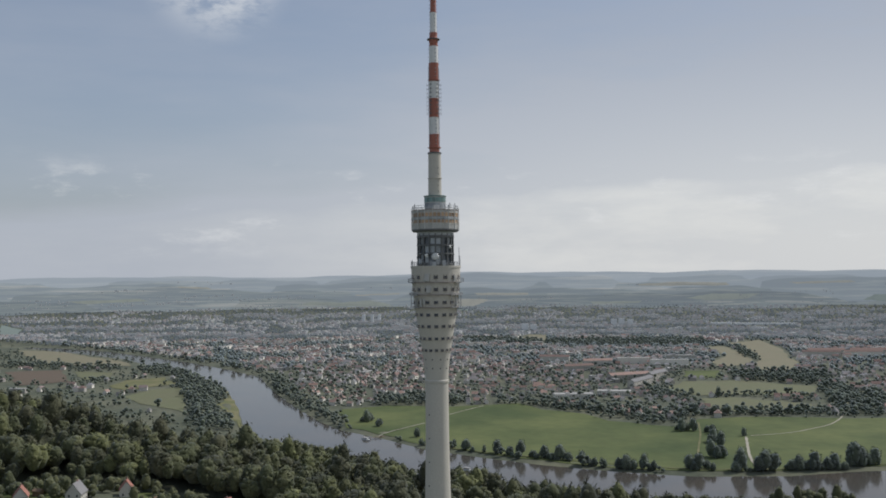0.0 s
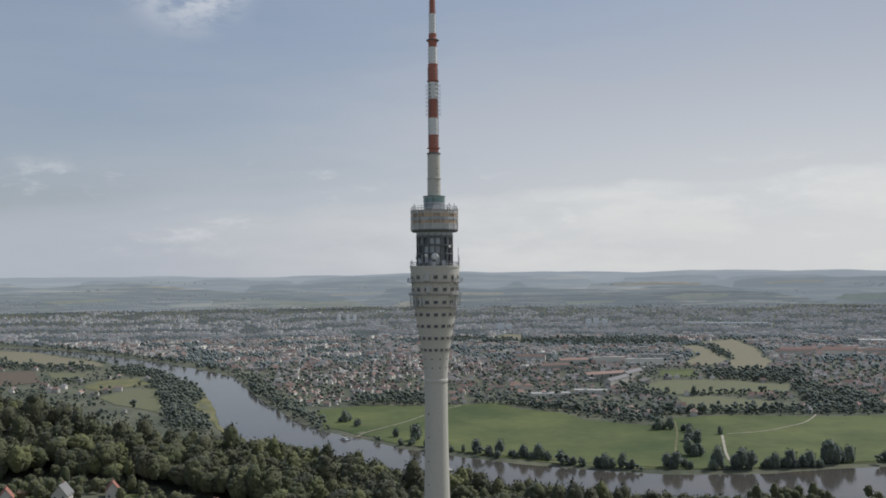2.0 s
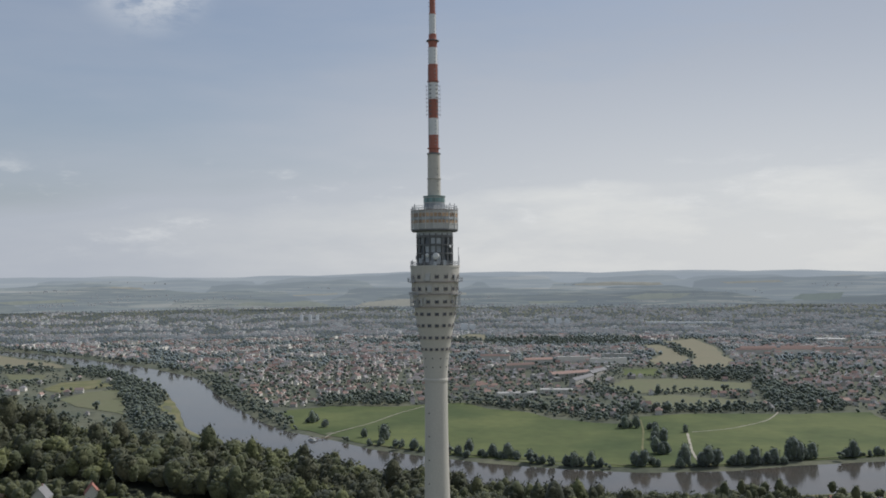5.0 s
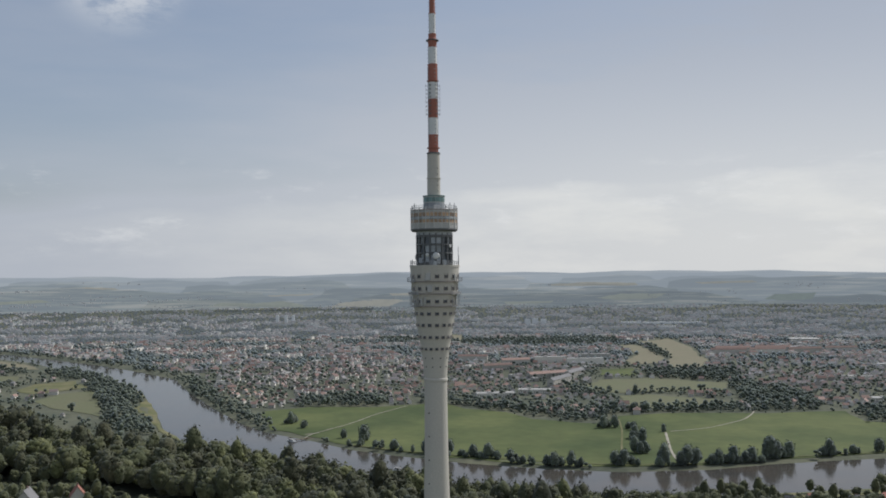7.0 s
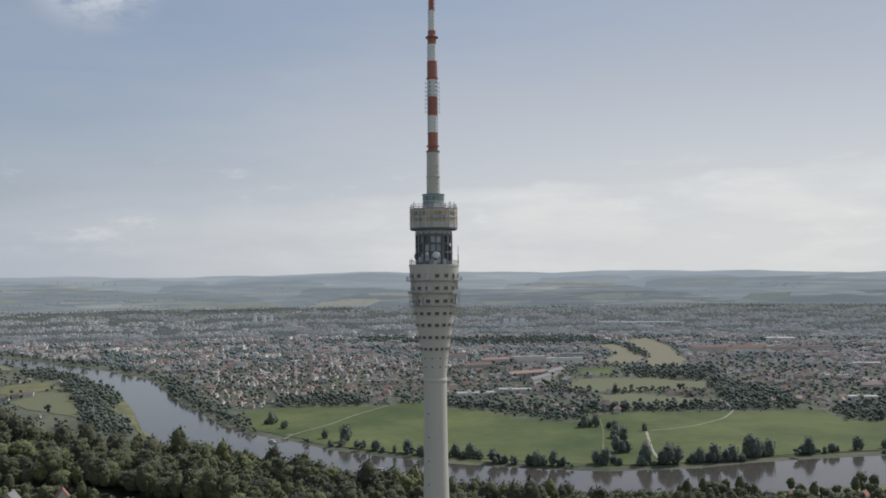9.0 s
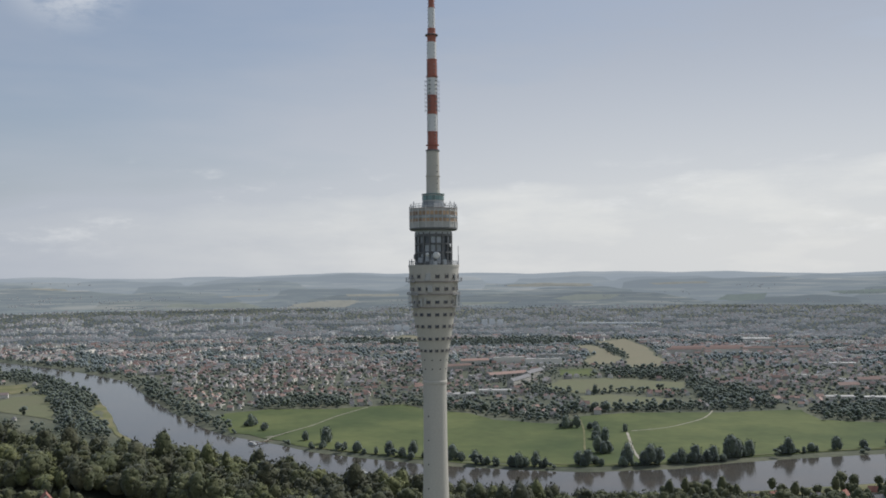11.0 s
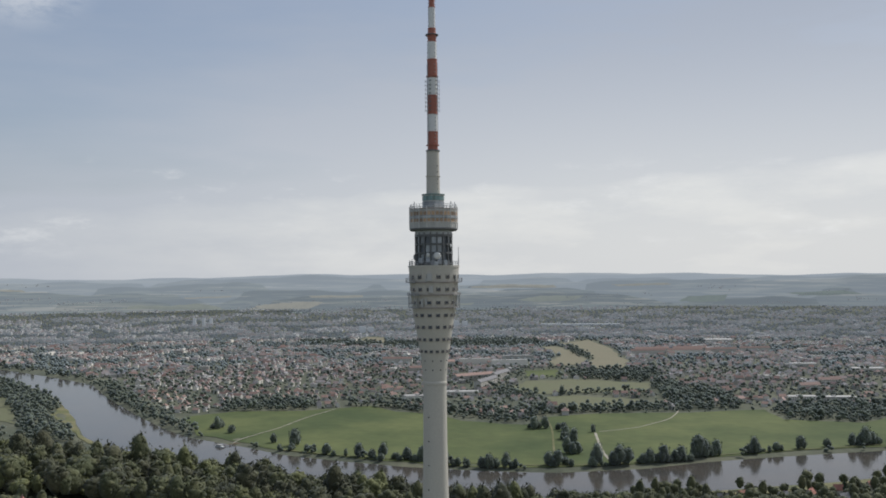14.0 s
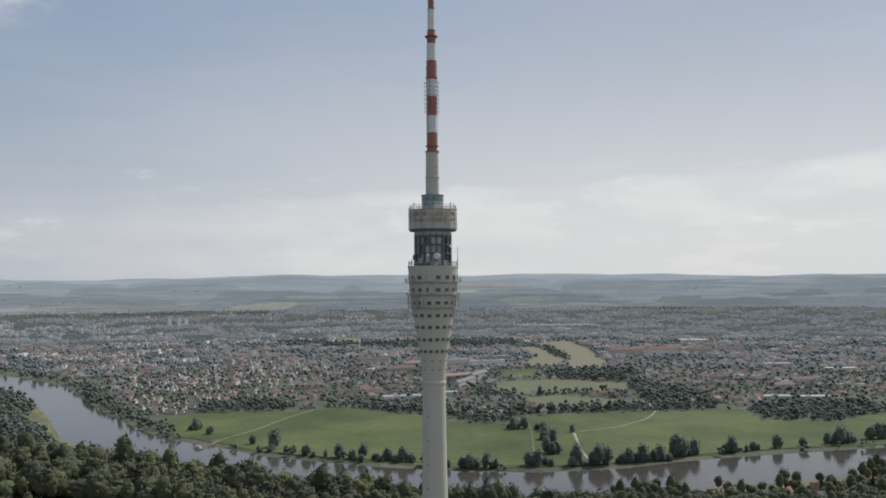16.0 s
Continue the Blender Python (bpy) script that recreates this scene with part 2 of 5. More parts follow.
def triangles(name, verts, tris, mat, smooth=False):
    """A mesh from arrays of corners and triangles."""
    me = bpy.data.meshes.new(name)
    me.vertices.add(len(verts))
    me.vertices.foreach_set("co", np.asarray(verts, dtype=np.float32).ravel())
    me.loops.add(len(tris) * 3)
    me.loops.foreach_set("vertex_index", np.asarray(tris, dtype=np.int32).ravel())
    me.polygons.add(len(tris))
    me.polygons.foreach_set("loop_start", np.arange(0, len(tris) * 3, 3, dtype=np.int32))
    me.polygons.foreach_set("use_smooth", np.full(len(tris), smooth))
    me.materials.append(mat)
    me.update(calc_edges=True)
    me.validate()
    return me


def part(name, me, parent, label="", at=None):
    ob = new(name, me)
    ob.parent = parent
    if at is not None:
        ob.matrix_basis = at
    if label:
        ob["label"] = label
    return ob


def ring(rows, around=48, start=0.0, closed=False):
    """Turned body: rows of (radius, height)."""
    verts, faces = [], []
    for r, h in rows:
        for i in range(around):
            a = start + 2 * math.pi * i / around
            verts.append((r * math.sin(a), -r * math.cos(a), h))
    n = len(rows)
    for k in range(n if closed else n - 1):
        k2 = (k + 1) % n
        for i in range(around):
            j = (i + 1) % around
            faces.append((k * around + i, k * around + j, k2 * around + j, k2 * around + i))
    if not closed:
        faces.append(tuple(range(around))[::-1])
        faces.append(tuple((n - 1) * around + i for i in range(around)))
    return verts, faces


def slab_ring(r0, r1, z0, z1, around=48):
    return ring([(r0, z0), (r1, z0), (r1, z1), (r0, z1)], around, closed=True)


def box(x0, x1, y0, y1, z0, z1):
    v = [(x, y, z) for z in (z0, z1) for x, y in ((x0, y0), (x1, y0), (x1, y1), (x0, y1))]
    f = [(3, 2, 1, 0), (4, 5, 6, 7), (0, 1, 5, 4), (1, 2, 6, 5), (2, 3, 7, 6), (3, 0, 4, 7)]
    return v, f


def joined(*pieces):
    verts, faces = [], []
    for v, f in pieces:
        n = len(verts)
        verts += v
        faces += [tuple(i + n for i in q) for q in f]
    return verts, faces


def curved_box(r0, r1, half_angle, z0, z1, steps=3):
    """A box bent round the tower's axis, facing -y."""
    verts, faces = [], []
    for i in range(steps + 1):
        a = -half_angle + 2 * half_angle * i / steps
        for r, z in ((r0, z0), (r1, z0), (r1, z1), (r0, z1)):
            verts.append((r * math.sin(a), -r * math.cos(a), z))
    for i in range(steps):
        for k in range(4):
            faces.append((i * 4 + k, (i + 1) * 4 + k, (i + 1) * 4 + (k + 1) % 4, i * 4 + (k + 1) % 4))
    faces += [(3, 2, 1, 0), tuple(steps * 4 + k for k in range(4))]
    return verts, faces


# ---------------------------------------------------------------- land
EYE_PLACE = np.array((0.0, -258.0))
FAR, REACH, EYE_HEIGHT = 3000.0, 1900.0, 225.0
SOUTH_BANK = [(-3400, 3330), (-2400, 3060), (-1803, 2837), (-1473, 2669), (-1246, 2504), (-1072, 2343), (-885, 2170), (-720, 1985), (-588, 1815),
              (-498, 1587), (-390, 1349), (-311, 1190), (-258, 1107), (-170, 1021), (-120, 963), (-50, 915), (30, 868), (118, 833),
              (199, 812), (302, 820), (378, 847), (455, 864), (534, 877), (614, 888), (670, 895), (900, 930), (1500, 960)]
NORTH_BANK = [(1500, 800), (850, 790), (587, 759), (493, 731), (390, 713), (314, 701), (150, 692), (0, 735), (-150, 825), (-260, 930), (-358, 1040),
              (-411, 1136), (-489, 1347), (-569, 1541), (-640, 1683), (-730, 1813), (-803, 1937), (-945, 2078), (-1107, 2273),
              (-1306, 2445), (-1505, 2587), (-1790, 2760), (-2400, 2985), (-3400, 3240)]
RIVER = SOUTH_BANK + NORTH_BANK


def inside(poly, x, y):
    x, y = np.asarray(x, float), np.asarray(y, float)
    hit = np.zeros(x.shape, bool)
    for (ax, ay), (bx, by) in zip(poly, poly[1:] + poly[:1]):
        if ay == by:
            continue
        hit ^= ((ay > y) != (by > y)) & (x < (bx - ax) * (y - ay) / (by - ay) + ax)
    return hit


def edge_distance(poly, x, y):
    x, y = np.asarray(x, float), np.asarray(y, float)
    best = np.full(x.shape, 1e9)
    for (ax, ay), (bx, by) in zip(poly, poly[1:] + poly[:1]):
        dx, dy = bx - ax, by - ay
        s = np.clip(((x - ax) * dx + (y - ay) * dy) / (dx * dx + dy * dy), 0, 1)
        best = np.minimum(best, np.hypot(x - ax - s * dx, y - ay - s * dy))
    return best


def river_side(x, y):
    """Metres from the water's edge, negative in the river."""
    d = edge_distance(RIVER, x, y)
    return np.where(inside(RIVER, x, y), -d, d)


def step(t):
    t = np.clip(t, 0, 1)
    return t * t * (3 - 2 * t)


def waves(x, y, size, seed):
    """Smooth uneven ground from a few sines, about -1 to 1."""
    rng = np.random.RandomState(seed)
    total = 0
    for _ in range(6):
        a, p, s = rng.uniform(0, 6.28), rng.uniform(0, 6.28), rng.uniform(0.6, 1.8) / size
        total = total + np.sin((x * math.cos(a) + y * math.sin(a)) * 6.28 * s + p)
    return total / 3.0


def hill(x, y):
    """The wooded hill with the tower on it, dropping to the river."""
    crown = np.clip(95 - 0.09 * x + 0.125 * np.maximum(-x - 65, 0) * step((y - 185) / 110), 50, 170) + 4 * waves(x, y, 260, 4) + 9 * np.exp(-(x + 90) ** 2 / 3600 - (y - 400) ** 2 / 12000) - 7 * step((x + 35) / 70) * step((y - 150) / 120) + 6.5 * np.exp(-((x + 190) ** 2 + (y - 150) ** 2) / 4200)
    foot = 690 + 0.10 * np.minimum(x, 0)
    return crown * (1 - step((y - 205) / (foot - 205)))


def ground(x, y):
    x, y = np.asarray(x, float), np.asarray(y, float)
    r = np.hypot(x - EYE_PLACE[0], y - EYE_PLACE[1])
    out = np.clip((r - FAR) / REACH, 0, 0.9985)
    true = np.where(r > FAR, FAR - REACH * np.log(1 - out), 1e-3 + r)
    z = np.where(r > FAR, EYE_HEIGHT * (1 - np.minimum(r / true, 1)), 0.0)
    z = z - step((r - 4600) / 120) * 12
    h = hill(x, y)
    side = np.clip(river_side(x, y), -30, 400)
    bank = np.where(side < 0, np.maximum(side * 0.25, -3), np.minimum(side * 0.14, 2.4))
    return np.where((y < 760) & (side > 0), np.maximum(h, bank), z + bank)


def ground_at(x, y):
    return float(ground(np.array([x]), np.array([y]))[0])


def make_ground():
    turns = np.concatenate([np.linspace(-180, -38, 40)[:-1], np.linspace(-38, 38, 300), np.linspace(38, 180, 40)[1:-1]])
    radii = np.concatenate([np.linspace(0.01, 330, 20)[:-1], np.linspace(330, 950, 50)[:-1], np.linspace(950, 1300, 55)[:-1], np.linspace(1300, 2900, 110)[:-1], np.linspace(2900, 4840, 40)])
    a, r = np.meshgrid(np.radians(turns), radii)
    x, y = EYE_PLACE[0] + r * np.sin(a), EYE_PLACE[1] + r * np.cos(a)
    z = ground(x.ravel(), y.ravel())
    verts = np.stack([x.ravel(), y.ravel(), z], 1)
    nr, na = x.shape
    i, j = np.meshgrid(np.arange(nr - 1), np.arange(na), indexing="ij")
    p, q = (i * na + j).ravel(), (i * na + (j + 1) % na).ravel()
    tris = np.concatenate([np.stack([p, p + na, q], 1), np.stack([q, p + na, q + na], 1)])
    return tagged(new("ground", triangles("ground", verts, tris, M["land"], True)), "green valley floor rising to distant low hills", "ground", kind="structure")


make_ground()


SLOPE = 0.0333                              # fall of the sight line to the foot of the hills


def far_spot(turn, fall):
    """A place in the distance by its compass turn (degrees) and its fall below the level of the eye."""
    a = np.radians(turn)
    fall = np.asarray(fall, float)
    true = EYE_HEIGHT / np.maximum(fall, 1e-4)
    plain = np.where(true > FAR, FAR + REACH * (1 - np.exp(-(np.maximum(true, FAR) - FAR) / REACH)), true)
    r = np.where(fall > SLOPE, plain, 4640 + 245 * (1 - fall / SLOPE))
    return EYE_PLACE[0] + r * np.sin(a), EYE_PLACE[1] + r * np.cos(a), EYE_HEIGHT - r * fall


def hill_material(name, haze, contrast, size):
    """Patchwork of woods, meadows and stubble; haze painted as emission and low contrast."""
    m = bpy.data.materials.new(name)
    m.use_nodes = True
    made, join = nodes_of(m.node_tree)
    out, skin, plan = made("ShaderNodeOutputMaterial"), made("ShaderNodeBsdfPrincipled"), made("ShaderNodeUVMap")
    plan.uv_map = "plan"
    cells, soft, bend, broad = made("ShaderNodeTexVoronoi"), made("ShaderNodeTexNoise"), made("ShaderNodeVectorMath"), made("ShaderNodeTexNoise")
    soft.inputs["Scale"].default_value, soft.inputs["Detail"].default_value = 2.2, 5.0
    broad.inputs["Scale"].default_value, broad.inputs["Detail"].default_value = 0.42, 5.0
    join(plan.outputs[0], soft.inputs["Vector"])
    join(plan.outputs[0], broad.inputs["Vector"])
    bend.operation = "MULTIPLY_ADD"
    join(soft.outputs["Color"], bend.inputs[0])
    bend.inputs[1].default_value = (0.55, 0.55, 0)
    join(plan.outputs[0], bend.inputs[2])
    join(bend.outputs[0], cells.inputs["Vector"])
    cells.inputs["Scale"].default_value = size
    split = made("ShaderNodeSeparateColor")
    join(cells.outputs["Color"], split.inputs[0])
    pick = made("ShaderNodeMath")
    pick.operation = "MULTIPLY_ADD"
    join(broad.outputs["Fac"], pick.inputs[0])
    pick.inputs[1].default_value = 2.2
    tone = made("ShaderNodeMath")
    tone.operation = "MULTIPLY_ADD"
    join(split.outputs[0], tone.inputs[0])
    tone.inputs[1].default_value, tone.inputs[2].default_value = 0.62, -0.93
    join(tone.outputs[0], pick.inputs[2])
    ramp = made("ShaderNodeValToRGB")
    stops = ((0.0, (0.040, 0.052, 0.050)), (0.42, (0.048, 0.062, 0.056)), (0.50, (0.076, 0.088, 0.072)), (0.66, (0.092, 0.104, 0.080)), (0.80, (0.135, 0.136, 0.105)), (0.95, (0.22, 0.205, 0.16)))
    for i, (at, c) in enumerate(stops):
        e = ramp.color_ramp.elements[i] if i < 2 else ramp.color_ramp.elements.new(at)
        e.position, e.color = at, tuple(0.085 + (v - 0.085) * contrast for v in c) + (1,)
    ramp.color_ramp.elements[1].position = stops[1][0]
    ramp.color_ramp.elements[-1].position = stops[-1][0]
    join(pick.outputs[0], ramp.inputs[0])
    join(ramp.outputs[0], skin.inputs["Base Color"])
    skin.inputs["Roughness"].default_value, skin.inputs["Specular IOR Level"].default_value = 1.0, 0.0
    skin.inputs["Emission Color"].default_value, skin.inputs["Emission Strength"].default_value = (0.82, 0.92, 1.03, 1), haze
    join(skin.outputs[0], out.inputs["Surface"])
    return m


def make_far_hills(foot, crest, rough, seed, haze, contrast, size, back):
    """One line of hills behind the plain, from its foot to an uneven crest (both as the fall of the sight line, in 1/1681)."""
    turns = np.linspace(-40, 40, 420)
    a = np.radians(turns)
    rng = np.random.RandomState(seed)
    top = np.full(len(a), float(crest))
    for k, amount in ((5, .5), (11, .5), (23, .5), (47, .32), (95, .16), (210, .07)):
        top += rough * amount * np.sin(a * k * rng.uniform(.8, 1.2) + rng.uniform(0, 6.28))
    up = np.linspace(0, 1, 26)[:, None]
    fall = (foot + (top[None, :] - foot) * up) / 1681
    x, y, z = far_spot(np.broadcast_to(turns, fall.shape), (foot + (crest - foot) * up + 0 * top) / 1681)
    x, y = EYE_PLACE[0] + (x - EYE_PLACE[0]) * back, EYE_PLACE[1] + (y - EYE_PLACE[1]) * back
    r = np.hypot(x, y - EYE_PLACE[1])
    z = EYE_HEIGHT - r * fall
    # a back slope behind the crest
    x, y, z = (np.concatenate([v, v[-1:] * k + o]) for v, k, o in ((x, 1.002, 0), (y, 1.002, 0), (z, 1, -18)))
    nr, na = x.shape
    i, j = np.meshgrid(np.arange(nr - 1), np.arange(na - 1), indexing="ij")
    p = (i * na + j).ravel()
    tris = np.concatenate([np.stack([p, p + 1, p + na], 1), np.stack([p + 1, p + na + 1, p + na], 1)])
    me = triangles("backdrop", np.stack([x.ravel(), y.ravel(), z.ravel()], 1), tris, hill_material("hazed_hills", haze, contrast, size), True)
    miles = 6.5 + (55 - np.concatenate([fall, fall[-1:]]) * 1681) * 0.26
    east = np.broadcast_to(a, miles.shape) * 14
    plan = np.stack([east.ravel(), miles.ravel()], 1)
    layer = me.uv_layers.new(name="plan")
    at = np.zeros(len(me.loops), dtype=np.int32)
    me.loops.foreach_get("vertex_index", at)
    layer.data.foreach_set("uv", plan[at].astype(np.float32).ravel())
    tagged(new("backdrop", me), "pale hills with fields and woods along the skyline, haze painted on", "hills", kind="structure")


# painted haze: each farther line emits more and has less contrast
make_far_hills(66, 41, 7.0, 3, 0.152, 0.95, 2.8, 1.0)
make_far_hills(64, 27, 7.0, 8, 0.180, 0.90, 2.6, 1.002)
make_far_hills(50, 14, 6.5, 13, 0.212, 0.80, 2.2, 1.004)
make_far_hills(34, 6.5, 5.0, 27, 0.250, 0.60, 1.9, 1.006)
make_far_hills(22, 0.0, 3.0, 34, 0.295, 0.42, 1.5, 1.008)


def resample(poly, gap):
    pts = []
    for (ax, ay), (bx, by) in zip(poly, poly[1:] + poly[:1]):
        n = max(1, int(math.hypot(bx - ax, by - ay) / gap))
        pts += [(ax + (bx - ax) * i / n, ay + (by - ay) * i / n) for i in range(n)]
    return pts


def patch(name, poly, mat, label, lift=0.5, gap=40.0, rough=6.0):
    """A field laid on the ground, with a slightly ragged outline."""
    rng = random.Random(name + str(poly[0]))
    pts = [(x + rng.uniform(-rough, rough), y + rng.uniform(-rough, rough)) for x, y in resample(poly, gap)]
    bm = bmesh.new()
    face = bm.faces.new([bm.verts.new((x, y, 0)) for x, y in pts])
    bmesh.ops.triangulate(bm, faces=[face])
    for _ in range(3):
        bmesh.ops.subdivide_edges(bm, edges=[e for e in bm.edges if e.calc_length() > 70], cuts=1)
        bmesh.ops.triangulate(bm, faces=bm.faces[:])
    co = np.array([v.co for v in bm.verts])
    for v, z in zip(bm.verts, ground(co[:, 0], co[:, 1])):
        v.co.z = z + lift
    me = bpy.data.meshes.new(name)
    bm.normal_update()
    up = sum(f.normal.z for f in bm.faces)
    if up < 0:
        bmesh.ops.reverse_faces(bm, faces=bm.faces[:])
    bm.to_mesh(me)
    bm.free()
    me.materials.append(mat)
    return tagged(new(name, me), label, "field", kind="structure")


verts = [(x, y, 0.0) for x, y in ((-3600, 600), (1700, 600), (1700, 3500), (-3600, 3500))]
tagged(new("water", mesh_of("water", verts, [(0, 1, 2, 3)], M["water"])), "calm brownish grey river with soft reflections", "river", kind="structure")

MEADOW = [(-250, 1120), (-301, 1297), (-227, 1350), (-117, 1340), (-3, 1380), (34, 1310), (96, 1262), (134, 1189), (219, 1139), (270, 1209), (345, 1236), (441, 1232),
          (500, 1225), (629, 1242), (612, 1135), (711, 1090), (781, 1135), (830, 1157), (1100, 1180), (1100, 960), (900, 946), (670, 911), (534, 893),
          (455, 880), (378, 863), (302, 836), (199, 828), (118, 849), (30, 884), (-50, 931), (-120, 979), (-170, 1037)]
FIELDS = [
    ("field_1", [(272, 1593), (322, 1715), (425, 1726), (556, 1639), (536, 1552), (515, 1496), (371, 1510), (317, 1485)], "field", "pale yellow-green field among hedges"),
    ("field_2", [(310, 1447), (371, 1463), (482, 1379), (468, 1326), (300, 1285)], "field", "narrow yellow-green field between hedges"),
    ("field_3", [(527, 2624), (578, 2643), (580, 2440), (560, 2170), (521, 2055), (443, 2015), (453, 2127), (526, 2333)], "straw", "tan stubble field below the town"),
    ("field_4", [(607, 2754), (737, 2882), (723, 2532), (666, 2246), (656, 2123), (580, 1913), (514, 1901), (547, 2097), (604, 2297), (621, 2598)], "straw", "large tan stubble field with a hedge"),
    ("field_5", [(353, 1914), (429, 1938), (403, 1777), (336, 1799)], "meadow", "small green sports field"),
    ("field_6", [(-1571, 2546), (-1415, 2507), (-1050, 2156), (-986, 2049), (-1152, 2081), (-1301, 2161)], "straw", "long tan field beside the river"),
    ("field_7", [(-1235, 1902), (-1118, 1953), (-977, 1713), (-1049, 1631)], "soil", "brown ploughed field"),
    ("field_8", [(-1072, 1913), (-964, 1887), (-915, 1768), (-963, 1735)], "field", "small yellow-green field"),
    ("field_9", [(-740, 1456), (-736, 1558), (-692, 1601), (-643, 1513), (-601, 1382), (-544, 1249), (-607, 1312), (-695, 1395)], "field", "yellow-green field inside the river bend"),
    ("field_10", [(-733, 1825), (-619, 1653), (-501, 1382), (-440, 1200), (-357, 1036), (-395, 1071), (-461, 1213), (-526, 1346), (-545, 1466), (-645, 1653)], "grass", "grassy river bank with dry patches"),
    ("field_14", [(300, 694), (450, 714), (600, 752), (640, 735), (480, 690), (330, 672)], "grass", "strip of grass along the near bank"),
    ("field_15", [(-262, 104), (-262, 178), (-205, 206), (-150, 198), (-100, 190), (-86, 150), (-110, 104)], "meadow", "garden lawns in a clearing on the hill"),
    ("field_11", [(-853, 1619), (-861, 1734), (-798, 1786), (-725, 1666), (-754, 1601), (-789, 1557)], "grass", "mown olive field inside the river bend"),
    # far enough to take the emissive meadow with painted haze
    ("field_12", [(-2144, 3415), (-1977, 3289), (-1884, 3073), (-1920, 3036)], "green_dist", "green meadow beyond the river"),
    ("field_13", [(-50, 2956), (5, 3174), (56, 3146), (59, 2902)], "straw", "small tan field in the town"),
]
patch("meadow", MEADOW, M["meadow"], "broad mown green meadow beside the river", 0.5, 30, 3)
for name, poly, kind, label in FIELDS:
    patch(name, poly, M[kind], label, 0.7)
FAR_FIELDS = [  # compass turn and fall of the sight line, in 1/1681
    ([(-6.82, 55.4), (-6.42, 49.7), (-5.41, 46.1), (-3.73, 43.8), (-2.54, 44.2), (-2.78, 49.1), (-3.39, 55.9)], "straw_dist"),
    ([(-14.0, 50.8), (-13.3, 45.5), (-11.4, 47.4), (-9.73, 44.3), (-8.75, 49.6), (-8.25, 54.8), (-10.4, 54.7)], "field_dist"),
    ([(-10.55, 34.1), (-7.91, 32.3), (-7.91, 34.3), (-10.55, 36.1)], "straw_dist"), ([(-20.95, 16.1), (-19.2, 17.8), (-19.0, 20.7), (-20.7, 19.0)], "straw_dist"),
    ([(-3.39, 33.0), (-0.16, 34.1), (-0.16, 37.5), (-3.22, 36.5)], "straw_dist"), ([(6.13, 20.0), (8.5, 16.7), (11.3, 18.4), (11.5, 23.3), (6.5, 23.1)], "straw_dist"),
    ([(9.0, 44.5), (10.5, 36.9), (13.1, 37.4), (12.4, 46.1), (10.1, 47.7)], "field_dist"), ([(18.5, 47.7), (19.1, 39.3), (21.3, 36.7), (21.1, 47.9), (19.7, 49.6)], "green_dist"),
    ([(14.7, 18.3), (17.9, 16.1), (18.2, 19.1), (15.1, 21.2)], "straw_dist"), ([(24.5, 34), (27.5, 30), (28.5, 36), (25.5, 39)], "green_dist"), ([(-27, 38), (-23, 36), (-22.5, 40), (-26, 43)], "field_dist"),
    ([(-20.0, 76.0), (-18.7, 76.2), (-18.7, 80.9), (-20.0, 80.6)], "field_dist"), ([(-11.7, 108.4), (-9.7, 110.8), (-9.9, 116.5), (-11.6, 115.3)], "straw_dist"), ([(-11.7, 102.6), (-10.1, 102.8), (-10.0, 106.7), (-11.6, 106.5)], "straw_dist"),
    ([(-13.3, 69.6), (-11.7, 68.6), (-11.6, 73.5), (-13.0, 74.6)], "field_dist"), ([(16.6, 90.8), (19.1, 90.5), (19.1, 93.3), (16.6, 93.7)], "field_dist"), ([(-24.5, 70), (-22.5, 69), (-22.4, 73), (-24.4, 73.5)], "field_dist"),
    ([(7.2, 107.5), (8.7, 106.5), (8.5, 110), (7.5, 111)], "straw_dist"), ([(-0.9, 113.5), (1.7, 111.4), (1.7, 115.4), (-0.7, 118)], "straw_dist"), ([(-4.5, 62), (-1.5, 61), (-1.6, 64), (-4.4, 65)], "green_dist"), ([(3.5, 50), (6.5, 49), (6.3, 53), (3.7, 54)], "field_dist"),
]
# these patches emit a little, as haze painted into the fields
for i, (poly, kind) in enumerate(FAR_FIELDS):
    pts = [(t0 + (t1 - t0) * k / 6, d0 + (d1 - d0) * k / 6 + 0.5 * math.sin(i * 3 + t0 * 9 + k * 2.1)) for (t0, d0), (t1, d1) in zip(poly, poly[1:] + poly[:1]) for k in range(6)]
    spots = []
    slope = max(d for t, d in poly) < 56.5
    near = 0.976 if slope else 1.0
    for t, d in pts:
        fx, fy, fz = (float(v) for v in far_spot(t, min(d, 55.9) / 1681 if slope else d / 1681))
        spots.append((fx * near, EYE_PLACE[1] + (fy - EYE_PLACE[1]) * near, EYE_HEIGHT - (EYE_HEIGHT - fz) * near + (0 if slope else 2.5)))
    tagged(new("far_field", mesh_of("far_field", spots, [tuple(range(len(spots)))[::-1]], M[kind])), "pale far field between woods, haze painted on", "field", kind="structure")
patch("pond", [(121, 2996), (260, 3084), (251, 2963), (137, 2922)], M["water"], "small pale lake in the town", 0.9)


